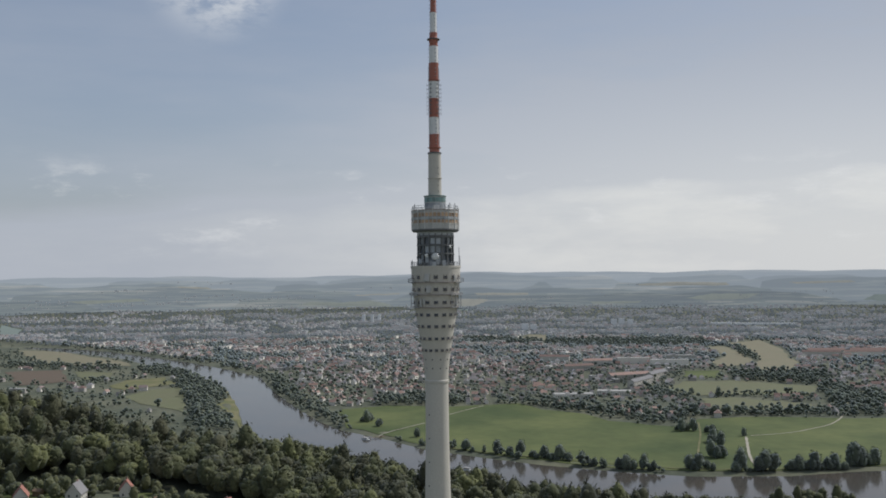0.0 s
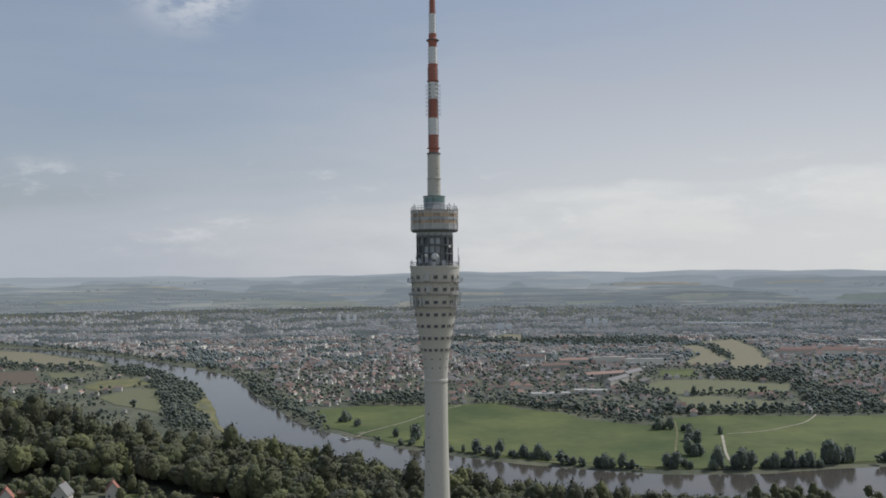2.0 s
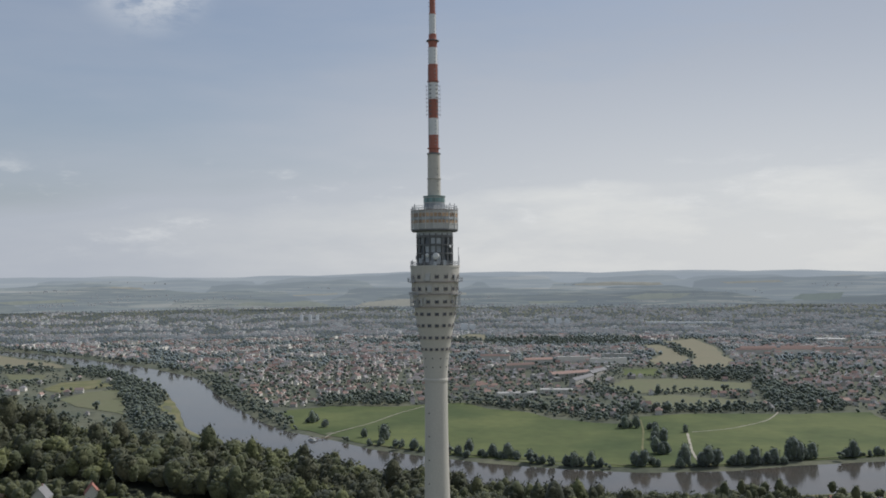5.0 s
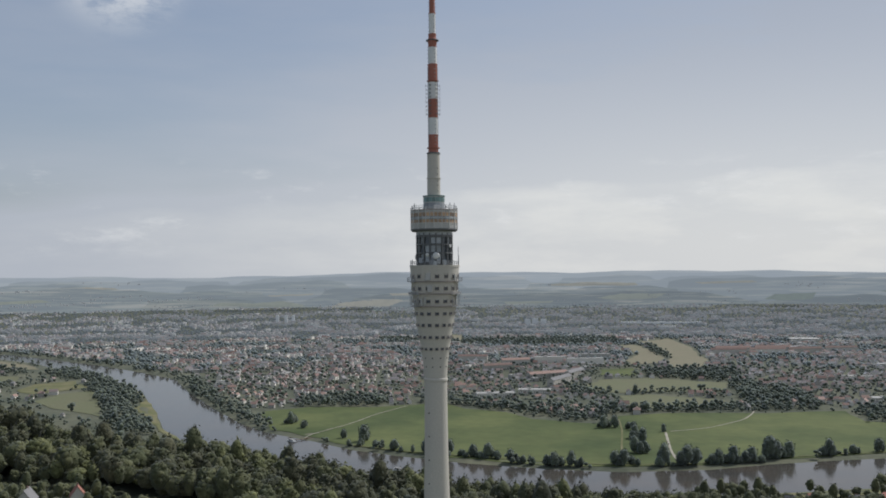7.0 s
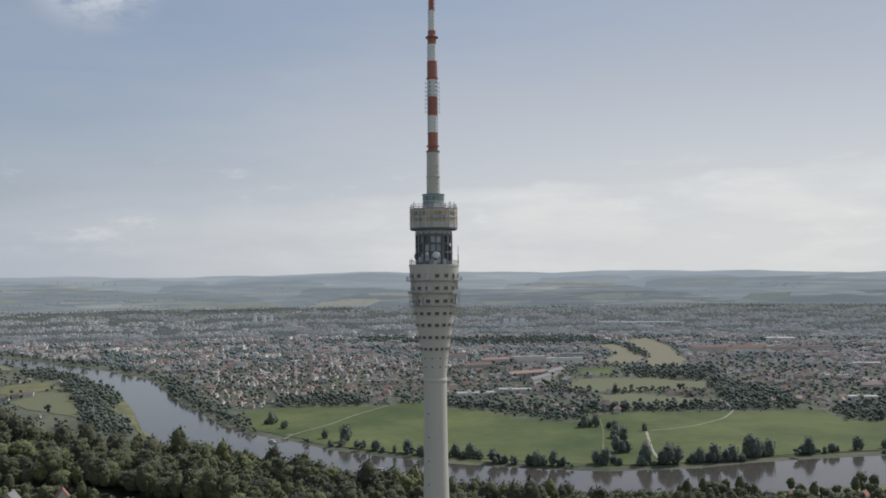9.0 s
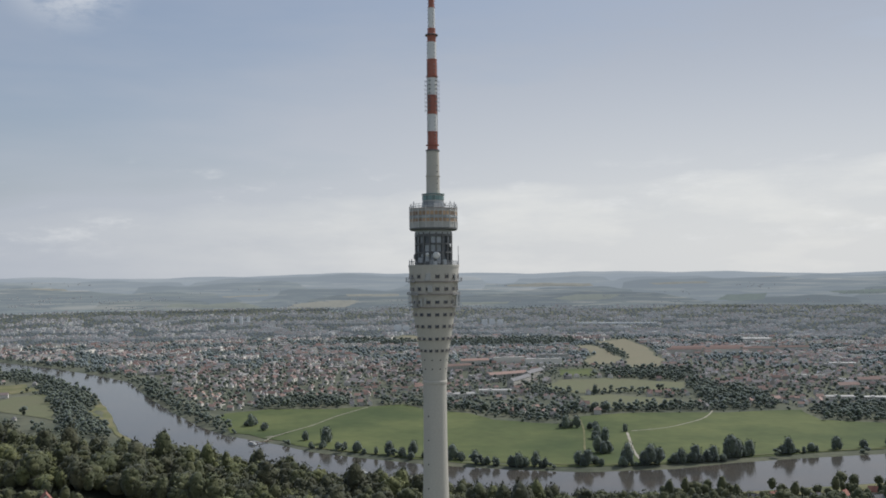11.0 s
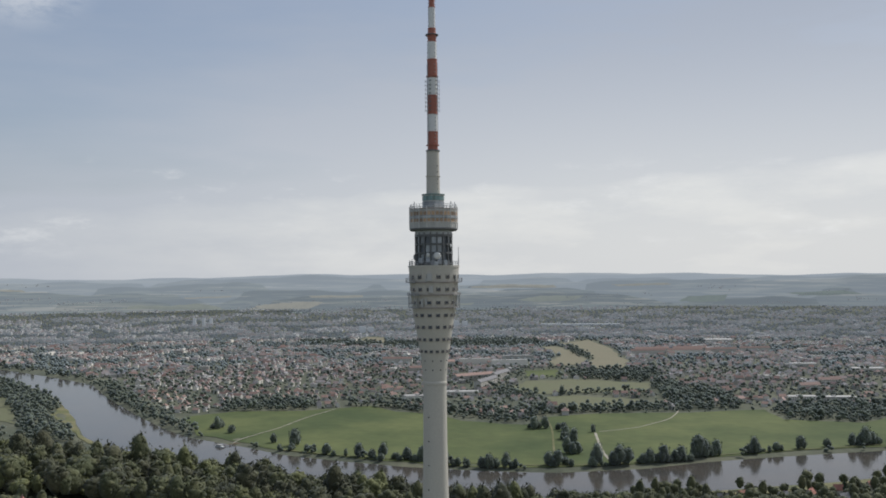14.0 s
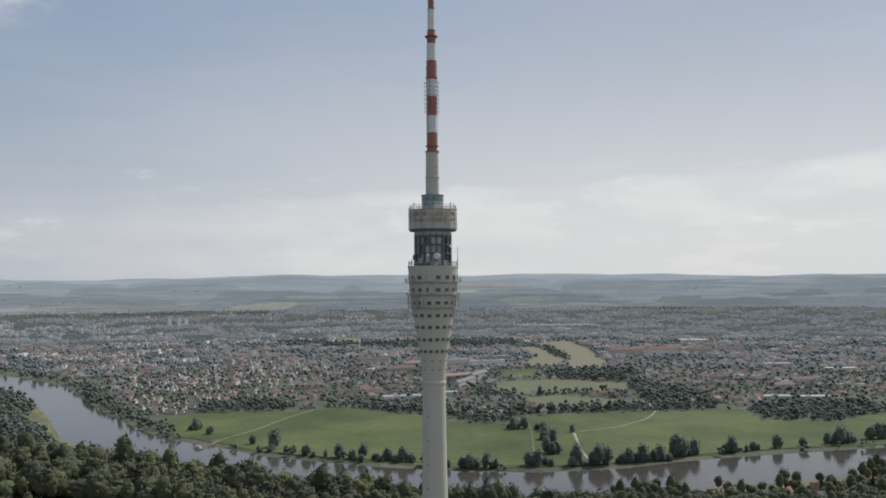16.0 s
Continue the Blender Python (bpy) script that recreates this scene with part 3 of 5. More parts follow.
def ribbon(name, line, width, mat, label, lift=0.9):
    pts = []
    for (ax, ay), (bx, by) in zip(line, line[1:]):
        n = max(2, int(math.hypot(bx - ax, by - ay) / 8))
        pts += [(ax + (bx - ax) * i / n, ay + (by - ay) * i / n) for i in range(n)]
    pts.append(line[-1])
    pts = [(sum(pts[min(max(i + k, 0), len(pts) - 1)][0] for k in range(-3, 4)) / 7, sum(pts[min(max(i + k, 0), len(pts) - 1)][1] for k in range(-3, 4)) / 7) for i in range(len(pts))]
    verts, faces = [], []
    for i, (x, y) in enumerate(pts):
        a, b = pts[max(i - 1, 0)], pts[min(i + 1, len(pts) - 1)]
        d = Vector((b[0] - a[0], b[1] - a[1])).normalized()
        w = width * (0.42 + 0.08 * math.sin(i * 1.7))
        for s in (-1, 1):
            px, py = x - s * d.y * w, y + s * d.x * w
            verts.append((px, py, ground_at(px, py) + lift))
        if i:
            faces.append((2 * i - 2, 2 * i - 1, 2 * i + 1, 2 * i))
    return tagged(new(name, mesh_of(name, verts, faces, mat)), label, "path", kind="structure")


ribbon("path_1", [(272, 850), (278, 916), (305, 1062)], 4, M["path"], "pale gravel path across the meadow")
ribbon("path_2", [(305, 1062), (370, 1087), (445, 1161), (482, 1231), (518, 1333)], 2.6, M["path"], "pale gravel path across the meadow")
ribbon("path_3", [(212, 853), (218, 920), (249, 1083), (262, 1182)], 3, M["grass"], "faint trodden path in the meadow")
ribbon("path_4", [(-196, 1042), (-176, 1093), (-141, 1160), (-109, 1257), (-61, 1355)], 2.4, M["path"], "pale path from the landing stage")
ribbon("path_5", [(-130, 990), (-40, 930), (60, 886), (199, 836), (302, 844), (455, 888), (670, 919)], 4, M["grass"], "worn towpath along the river bank")


# ---------------------------------------------------------------- television tower
def make_tower():
    base = ground_at(0, 0)
    tower = new("television_tower")
    tower.location = (0, 0, 0)
    tagged(tower, "tall concrete television tower with a red and white mast", "tower")
    face0 = math.atan2(27.2, 256.6)          # the side on which a column of windows stands
    # shaft and cup
    part("shaft", mesh_of("shaft", *ring([(4.6, base - 4), (4.0, base + 25), (3.5, 163), (3.28, 173), (3.14, 183.5), (3.12, 195.2)], 96), M["concrete"], True), tower)
    part("joint_ring", mesh_of("joint_ring", *ring([(3.12, 195.2), (3.30, 195.3), (3.30, 195.9), (3.15, 196.1)], 96), M["concrete"]), tower)
    cup_rows = [(3.15, 196.1), (3.25, 198.6), (3.55, 201.5), (3.98, 204.5), (4.42, 207.2), (4.92, 210.2), (5.36, 212.9), (5.75, 215.5), (6.05, 217.8),
                (6.32, 220.6), (6.52, 223.2), (6.70, 226.2)]
    part("cup", mesh_of("cup", *ring(cup_rows, 96), M["concrete"], True), tower, "pale weathered concrete cup with rows of small windows")

    def cup_radius(z):
        for (r0, z0), (r1, z1) in zip(cup_rows, cup_rows[1:]):
            if z0 <= z <= z1:
                return r0 + (r1 - r0) * (z - z0) / (z1 - z0)
        return cup_rows[-1][0]

    def cup_slope(z):
        return math.atan2(cup_radius(z + 0.4) - cup_radius(z - 0.4), 0.8)

    # windows: seven storeys, sixteen round
    rows = [(223.8, 1.05, 1.15, 16), (220.6, 1.05, 1.25, 16), (217.2, 1.05, 1.25, 16), (213.9, 1.0, 1.3, 16), (210.8, .96, 1.35, 16), (207.5, 0.88, 1.25, 16), (204.3, 0.78, 1.1, 16)]
    rng = random.Random(5)
    pane_mesh = {}
    for k, (z, w, h, n) in enumerate(rows):
        frame_v, frame_f = joined(box(-w / 2 - .06, -w / 2, -.08, .22, -h / 2 - .06, h / 2 + .06), box(w / 2, w / 2 + .06, -.08, .22, -h / 2 - .06, h / 2 + .06),
                                  box(-w / 2, w / 2, -.10, .22, h / 2, h / 2 + .06), box(-w / 2, w / 2, -.12, .22, -h / 2 - .06, -h / 2))
        fr = mesh_of("window_frame", frame_v, frame_f, M["ledge"])
        pn = mesh_of("pane", *box(-w / 2, w / 2, -.03, .2, -h / 2, h / 2), M["glass"])
        pane_mesh[k] = (fr, pn)
        for i in range(n):
            a = face0 + 2 * math.pi * i / n
            r = cup_radius(z)
            m = Matrix.Rotation(a, 4, "Z") @ Matrix.Translation((0, -r, z)) @ Matrix.Rotation(-cup_slope(z), 4, "X")
            win = part("window", fr, tower, "", m)
            part("pane", pn, win)
    port = mesh_of("porthole", *ring([(0.2, -0.05), (0.2, 0.06)], 10), M["glass"])
    for z, n, off in ((201.6, 10, 0.30), (199.2, 10, 0.30)):
        for i in range(n):
            a = face0 + off + 2 * math.pi * i / n
            part("porthole", port, tower, "", Matrix.Rotation(a, 4, "Z") @ Matrix.Translation((0, -cup_radius(z), z)) @ Matrix.Rotation(math.pi / 2 - cup_slope(z), 4, "X"))
    for i in range(12):
        z = 186.8 - 6.3 * i
        r = np.interp(z, [base, 163, 173, 183.5, 195], [4.6, 3.5, 3.28, 3.14, 3.12])
        part("porthole", port, tower, "", Matrix.Rotation(face0 - 0.74, 4, "Z") @ Matrix.Translation((0, -r, z)) @ Matrix.Rotation(math.pi / 2, 4, "X"))
    # storey ledges and the two service galleries
    for z, out in ((222.3, 0.40), (219.0, 0.40), (215.6, 0.50)):
        r = cup_radius(z)
        part("ledge", mesh_of("ledge", *slab_ring(r - .3, r + out, z - .18, z + .16, 72), M["ledge"]), tower)
    for z, height, spans in ((222.3, 1.1, ((-100, -48), (52, 96))), (218.9, 0.35, ((-120, -38), (40, 118))), (215.6, 3.3, ((-125, -40), (44, 120)))):
        for a0, a1 in spans:
            r = cup_radius(z) + 1.05
            steps = 12
            bits = []
            for h in (0.0, 0.55 if height < 2 else 1.1, height):
                for i in range(steps):
                    t0, t1 = radians(a0 + (a1 - a0) * i / steps), radians(a0 + (a1 - a0) * (i + 1) / steps)
                    th = 0.05 if h else 0.09
                    wide = 0.06 if h else 0.95
                    v = []
                    for t in (t0, t1):
                        for rr, zz in ((r - wide, z + h - th), (r + .04, z + h - th), (r + .04, z + h + th), (r - wide, z + h + th)):
                            v.append((rr * math.sin(t), -rr * math.cos(t), zz))
                    bits.append((v, [(0, 1, 5, 4), (1, 2, 6, 5), (2, 3, 7, 6), (3, 0, 4, 7), (3, 2, 1, 0), (4, 5, 6, 7)]))
            gallery = part("gallery", mesh_of("gallery", *joined(*bits), M["steel"]), tower, "steel service gallery with railing")
            post = mesh_of("post", *box(-.05, .05, -.05, .05, 0, height), M["steel"])
            for i in range(0, steps + 1, 2):
                t = radians(a0 + (a1 - a0) * i / steps)
                part("post", post, gallery, "", Matrix.Rotation(t, 4, "Z") @ Matrix.Translation((0, -r, z)))
    # pale boxes and aerials on the cup
    for turn, z, w, h, d in ((-20, 223.6, 1.3, 1.9, .5), (-17, 220.4, 1.2, 1.7, .5), (-40, 216.9, .6, 2.2, .5), (-30, 217.2, .5, 1.6, .4), (-56, 217.0, .5, 2.4, .5), (-27, 222.9, .5, .8, .4), (62, 217.0, .5, 2.2, .5), (48, 223.4, .5, 1.6, .4)):
        r = cup_radius(z)
        part("aerial_panel", mesh_of("aerial_panel", *box(-w / 2, w / 2, -r - d, -r + .25, z - h / 2, z + h / 2), M["cladding"]), tower, "grey aerial panel", Matrix.Rotation(face0 + radians(turn), 4, "Z"))
    # rim of the cup with railing and masts
    part("rim", mesh_of("rim", *slab_ring(6.3, 6.82, 226.2, 226.75, 96), M["concrete"]), tower)
    rail = part("railing", mesh_of("railing", *joined(slab_ring(6.55, 6.62, 227.7, 227.78, 72), slab_ring(6.55, 6.62, 227.2, 227.26, 72)), M["steel"]), tower)
    post = mesh_of("post", *box(-.04, .04, -.04, .04, 0, 1.05), M["steel"])
    for i in range(32):
        part("post", post, rail, "", Matrix.Rotation(2 * math.pi * i / 32, 4, "Z") @ Matrix.Translation((0, -6.58, 226.75)))
    # the dark technical drum
    part("drum", mesh_of("drum", *ring([(4.45, 226.4), (4.45, 236.2)], 64), M["drum"]), tower, "dark glazed technical storeys")
    for z, t, r in ((227.2, .25, 5.06), (230.0, .2, 5.06), (232.3, .2, 5.06), (234.6, .28, 5.06)):
        part("floor_band", mesh_of("floor_band", *slab_ring(4.4, r, z - t, z + t, 64), M["dark_steel"]), tower)
    column = mesh_of("column", *joined(box(-.16, .16, -5.02, -4.72, 226.4, 235.4), box(-.07, .07, -4.75, -4.45, 226.4, 235.4)), M["dark_steel"])
    for i in range(18):
        part("column", column, tower, "", Matrix.Rotation(2 * math.pi * (i + .3) / 18, 4, "Z"))
    panel_mesh = [mesh_of("drum_panel", *curved_box(4.44, 4.58, 0.13, z0, z1), M["panel"]) for z0, z1 in ((227.6, 229.6), (230.3, 232.0), (232.6, 234.2))]
    for k, me in enumerate(panel_mesh):
        for i in range(18):
            if rng.random() < 0.72:
                part("drum_panel", me, tower, "", Matrix.Rotation(2 * math.pi * (i + .8) / 18, 4, "Z"))

    def dish(turn, z, r, out):
        rows_ = [(0.02, 0.0), (r * .5, -.06 * r), (r * .85, -.2 * r), (r, -.34 * r), (r, -.5 * r), (r * .8, -.62 * r), (r * .2, -.7 * r)]
        me = mesh_of("dish", *ring(rows_, 28), M["white_box"], True)
        m = Matrix.Rotation(turn, 4, "Z") @ Matrix.Translation((0, -out, z)) @ Matrix.Rotation(math.pi / 2, 4, "X")
        d = part("dish_aerial", me, tower, "pale round dish aerial", m)
        part("bracket", mesh_of("bracket", *box(-.08, .08, -.08, .08, -1.4, -.6 * r), M["steel"]), d)
    for turn, z, r in ((-0.6, 229.2, .95), (-26, 229.5, .5), (44, 231.8, .4), (120, 230, .8), (170, 231, .7), (-120, 229, .8)):
        dish(face0 + radians(turn), z, r, 5.75)
    for turn, z in ((-12, 227.6), (-4, 227.3), (6, 227.9), (24, 227.6), (-48, 228.2)):
        part("equipment_box", mesh_of("equipment_box", *box(-.5, .5, -5.7, -4.9, z - .8, z + .5), M["panel"]), tower, "grey equipment cabinet", Matrix.Rotation(face0 + radians(turn), 4, "Z"))
    for turn, h in ((72, 4.5), (80, 2.2), (-70, 1.2), (-84, 1.0), (88, 1.4)):
        part("whip_aerial", mesh_of("whip_aerial", *joined(box(-.06, .06, -6.7, -6.58, 226.5, 227.2 + h), box(-.3, .3, -6.72, -6.6, 226.8 + h * .5, 227.0 + h * .5), box(-.3, .3, -6.72, -6.6, 226.8 + h * .8, 227.0 + h * .8)), M["steel"]), tower, "", Matrix.Rotation(face0 + radians(turn), 4, "Z"))
    # restaurant ring
    part("ring_soffit", mesh_of("ring_soffit", *ring([(4.5, 235.9), (6.05, 235.9), (6.42, 236.25), (6.42, 236.55), (6.30, 236.6)], 72), M["dark_steel"]), tower)
    part("ring_body", mesh_of("ring_body", *ring([(6.28, 236.5), (6.22, 241.5)], 72), M["cladding"]), tower, "grey clad restaurant ring with two amber window bands")
    skirt = mesh_of("cladding_panel", *curved_box(6.2, 6.38, math.pi / 36 - .004, 236.6, 238.1, 2), M["cladding"])
    middle = mesh_of("cladding_panel", *curved_box(6.2, 6.36, math.pi / 36 - .004, 239.05, 239.85, 2), M["panel"])
    top = mesh_of("cladding_panel", *curved_box(6.2, 6.34, math.pi / 36 - .004, 241.05, 241.6, 2), M["cladding"])
    lower = mesh_of("window", *curved_box(6.2, 6.30, math.pi / 36 - .02, 238.12, 239.03, 2), M["amber"])
    upper = mesh_of("window", *curved_box(6.2, 6.30, math.pi / 36 - .02, 239.87, 241.03, 2), M["amber"])
    for i in range(36):
        turn = Matrix.Rotation(2 * math.pi * (i + .5) / 36, 4, "Z")
        for nm, me in (("cladding_panel", skirt), ("cladding_panel", middle), ("cladding_panel", top), ("window", lower), ("window", upper)):
            part(nm, me, tower, "", turn)
    mullion = mesh_of("mullion", *box(-.035, .035, -6.52, -6.38, 236.5, 242.3), M["white_box"])
    for i in range(18):
        part("mullion", mullion, tower, "", Matrix.Rotation(2 * math.pi * i / 18, 4, "Z"))
    for z in (238.1, 239.45, 240.9, 242.25):
        part("ring_rail", mesh_of("ring_rail", *slab_ring(6.44, 6.52, z - .04, z + .04, 72), M["white_box"]), tower)
    part("collar", mesh_of("collar", *slab_ring(4.3, 4.95, 234.95, 235.9, 64), M["panel"]), tower, "pale grey-green band under the ring")
    part("roof_terrace", mesh_of("roof_terrace", *ring([(6.30, 241.5), (6.40, 241.55), (6.40, 241.75), (6.2, 241.8)], 72), M["ledge"]), tower)
    rail = part("railing", mesh_of("railing", *joined(slab_ring(6.14, 6.2, 242.85, 242.93, 72), slab_ring(6.14, 6.2, 242.3, 242.36, 72)), M["steel"]), tower)
    for i in range(36):
        part("post", mesh_of("post", *box(-.04, .04, -.04, .04, 0, 1.15), M["steel"]) if i == 0 else rail.children[0].data, rail, "", Matrix.Rotation(2 * math.pi * i / 36, 4, "Z") @ Matrix.Translation((0, -6.17, 241.78)))
    for turn in (-70, 42, 66, 140):
        part("terrace_mast", mesh_of("terrace_mast", *joined(box(-.06, .06, -5.9, -5.78, 241.7, 243.6), box(-.15, .15, -5.93, -5.8, 242.9, 243.4)), M["steel"]), tower, "", Matrix.Rotation(face0 + radians(turn), 4, "Z"))
    # green lantern above
    part("lantern", mesh_of("lantern", *ring([(2.85, 241.7), (2.85, 245.5)], 48), M["cladding"]), tower, "round upper storey with green glazing")
    green = mesh_of("green_pane", *curved_box(2.84, 2.94, math.pi / 20 - .012, 244.0, 245.2, 2), M["green"])
    pale = mesh_of("green_pane", *curved_box(2.84, 2.92, math.pi / 20 - .012, 242.2, 243.7, 2), M["panel"])
    for i in range(20):
        turn = Matrix.Rotation(2 * math.pi * i / 20, 4, "Z")
        part("green_pane", green, tower, "", turn)
        part("green_pane", pale, tower, "", turn)
    part("lantern_rim", mesh_of("lantern_rim", *slab_ring(1.6, 3.08, 245.45, 245.75, 48), M["green"]), tower)
    part("terrace_box", mesh_of("terrace_box", *box(-.4, 1.2, -4.4, -3.4, 241.75, 243.0), M["white_box"]), tower, "white cabin box", Matrix.Rotation(face0, 4, "Z"))
    # foot of the mast
    part("mast_foot", mesh_of("mast_foot", *ring([(1.82, 245.7), (1.78, 250.4), (1.95, 250.45), (1.95, 250.65), (1.75, 250.7), (1.7, 257.2)], 48), M["concrete"]), tower)
    part("flange", mesh_of("flange", *slab_ring(1.2, 1.86, 257.2, 257.6, 40), M["dark_steel"]), tower)
    dot = mesh_of("porthole", *ring([(0.13, -0.05), (0.13, 0.06)], 8), M["glass"])
    for z in (247.0, 248.5, 249.7, 251.6, 253.2):
        part("porthole", dot, tower, "", Matrix.Rotation(face0 + 0.55, 4, "Z") @ Matrix.Translation((0, -1.78, z)) @ Matrix.Rotation(math.pi / 2, 4, "X"))
    # striped mast
    bands = [(257.6, 262.4, 1.38, "red"), (262.4, 267.3, 1.33, "white"), (267.3, 272.2, 1.33, "red"), (272.2, 277.0, 1.30, "white"), (277.0, 281.9, 1.33, "red"),
             (281.9, 286.8, 1.22, "white"), (286.8, 290.3, 1.08, "red"), (290.3, 296.1, .92, "white"), (296.1, 302.2, .80, "red"), (302.2, 308.0, .74, "white"), (308.0, 313.0, .66, "red")]
    for z0, z1, r, kind in bands:
        part("mast_section", mesh_of("mast_section", *ring([(r, z0), (r, z1)], 32), M[kind]), tower, kind + " painted mast section")
    for z, r, kind in ((258.9, 1.75, "red"), (277.4, 1.62, "red"), (288.6, 1.75, "dark_steel"), (286.8, 1.25, "red"), (262.4, 1.46, "red"), (267.3, 1.42, "red"), (272.2, 1.42, "red"), (281.9, 1.4, "red"), (290.3, 1.1, "red"), (296.1, 1.0, "red")):
        part("flange", mesh_of("flange", *slab_ring(.6, r, z - .12, z + .12, 32), M[kind]), tower)
    part("mast_cone", mesh_of("mast_cone", *ring([(1.12, 287.2), (1.28, 288.2), (1.28, 288.6), (1.05, 289.4)], 32), M["red"]), tower)
    fin = mesh_of("dipole", *joined(box(-.05, .05, -1.9, -1.2, -.05, .05), box(-.4, .4, -1.95, -1.87, -.06, .06), box(-.05, .05, -1.95, -1.87, -.4, .4)), M["dark_steel"])
    small = mesh_of("dipole", *joined(box(-.04, .04, -1.58, -.8, -.04, .04), box(-.14, .14, -1.62, -1.56, -.10, .10)), M["steel"])
    for k in range(8):
        for i in range(6):
            part("dipole", fin, tower, "", Matrix.Rotation(face0 + math.pi / 3 * (i + .5), 4, "Z") @ Matrix.Translation((0, 0, 268.2 + 1.12 * k)))
    for z0, n in ((259.8, 3), (263.0, 4), (278.4, 3), (282.6, 4), (291.0, 5), (297.0, 5)):
        for k in range(n):
            for i in range(4):
                part("dipole", small, tower, "", Matrix.Rotation(face0 + .35 + math.pi / 2 * i, 4, "Z") @ Matrix.Translation((0, 0.48 if z0 > 290 else 0.12, z0 + 1.05 * k)))
    for a in (0.9, 2.3, 4.0, 5.4):
        part("ladder_rail", mesh_of("ladder_rail", *box(-.05, .05, -1.75, -1.65, 259, 281), M["steel"]), tower, "", Matrix.Rotation(a, 4, "Z"))
    return tower


make_tower()


# ---------------------------------------------------------------- trees
def ico(level):
    bm = bmesh.new()
    bmesh.ops.create_icosphere(bm, subdivisions=level, radius=1.0)
    v = np.array([x.co for x in bm.verts])
    f = np.array([[q.index for q in x.verts] for x in bm.faces])
    bm.free()
    return v, f


ICO = {1: ico(1), 2: ico(2)}


def clump_crown(rng, height, radius, clumps, level, leaves, low=0.25, lump=0.22, fine=1.0):
    """A crown of uneven clumps and loose leaf sprays: corner and triangle arrays, foot at the origin."""
    vs, fs, n = [], [], 0
    bv, bf = ICO[level]
    for k in range(clumps):
        a = rng.uniform(0, 6.28)
        up = rng.uniform(low, 0.88)
        wide = math.sin(math.pi * min(1, max(0.12, (up - low * .5) / (1.1 - low * .5)))) ** 0.7
        d = radius * wide * math.sqrt(rng.uniform(0.05, 0.75))
        s = fine * radius * rng.uniform(0.32, 0.56) * (0.75 + 0.4 * wide)
        noisy = bv * (1 + rng.uniform(-lump, lump, (len(bv), 1)))
        v = noisy * (s, s, s * rng.uniform(.7, .95)) + (d * math.cos(a), d * math.sin(a), up * height)
        vs.append(v)
        fs.append(bf + n)
        n += len(v)
    if leaves:
        core = np.concatenate(vs)
        pick = core[rng.randint(0, len(core), leaves)]
        size = radius * 0.085
        p = pick + rng.normal(0, radius * .06, pick.shape)
        u = rng.normal(0, 1, pick.shape) * size
        w = rng.normal(0, 1, pick.shape) * size
        vs.append(np.stack([p - u, p + w, p + u], 1).reshape(-1, 3))
        fs.append(np.arange(leaves * 3).reshape(-1, 3) + n)
    return np.concatenate(vs), np.concatenate(fs)


def dome_crown(rng, height, radius, bulges, leaves, low=0.32, lump=0.10):
    """A rounded broadleaf crown: one uneven dome, shallow bulges on it, and loose leaf sprays all over."""
    bv, bf = ICO[2]
    half = height * (1 - low) / 2
    mid = height * (1 + low) / 2
    vs, fs, n = [bv * (1 + rng.uniform(-lump, lump, (len(bv), 1))) * (radius * .84, radius * .84, half * .88) + (0, 0, mid)], [bf], len(bv)
    sv, sf = ICO[1]
    for k in range(bulges):
        d = rng.normal(0, 1, 3)
        d[2] = abs(d[2]) * 1.1 - .35
        d /= np.linalg.norm(d)
        s = radius * rng.uniform(.28, .46)
        v = sv @ np.linalg.qr(rng.normal(0, 1, (3, 3)))[0] * (1 + rng.uniform(-.25, .25, (len(sv), 1))) * (s, s, s * .85)
        vs.append(v + (d[0] * radius * .68, d[1] * radius * .68, mid + d[2] * half * .74))
        fs.append(sf + n)
        n += len(sv)
    d = rng.normal(0, 1, (leaves, 3))
    d[:, 2] = np.abs(d[:, 2]) * 1.2 - .4
    d /= np.linalg.norm(d, axis=1)[:, None]
    p = d * (radius, radius, half) * rng.uniform(.84, 1.12, (leaves, 1)) + (0, 0, mid)
    size = radius * .105
    u, w = rng.normal(0, 1, p.shape) * size, rng.normal(0, 1, p.shape) * size
    vs.append(np.stack([p - u, p + w, p + u], 1).reshape(-1, 3))
    fs.append(np.arange(leaves * 3).reshape(-1, 3) + n)
    return np.concatenate(vs), np.concatenate(fs)


def scatter(name, variants, places, mat, label, category, smooth=False):
    """Many plants in one mesh: places are (x, y, scale, squash)."""
    rng = np.random.RandomState(3)
    vs, fs, n = [], [], 0
    zs = ground(places[:, 0], places[:, 1])
    for (x, y, s, q), z in zip(places, zs):
        v, f = variants[rng.randint(len(variants))]
        a = rng.uniform(0, 6.28)
        c, sn = math.cos(a) * s, math.sin(a) * s
        vs.append(np.stack([v[:, 0] * c - v[:, 1] * sn + x, v[:, 0] * sn + v[:, 1] * c + y, v[:, 2] * s * q + z - .3], 1))
        fs.append(f + n)
        n += len(v)
    me = triangles(name, np.concatenate(vs), np.concatenate(fs), mat, smooth)
    return tagged(new(name, me), label, category, kind="stuff")


def free_of(x, y, polys, margin=0.0):
    ok = np.ones(len(x), bool)
    for p in polys:
        ok &= ~inside(p, x, y)
        if margin:
            ok &= edge_distance(p, x, y) > margin
    return ok


def in_sight(x, y, half=34.0):
    return np.abs(np.degrees(np.arctan2(x, y + 258))) < half


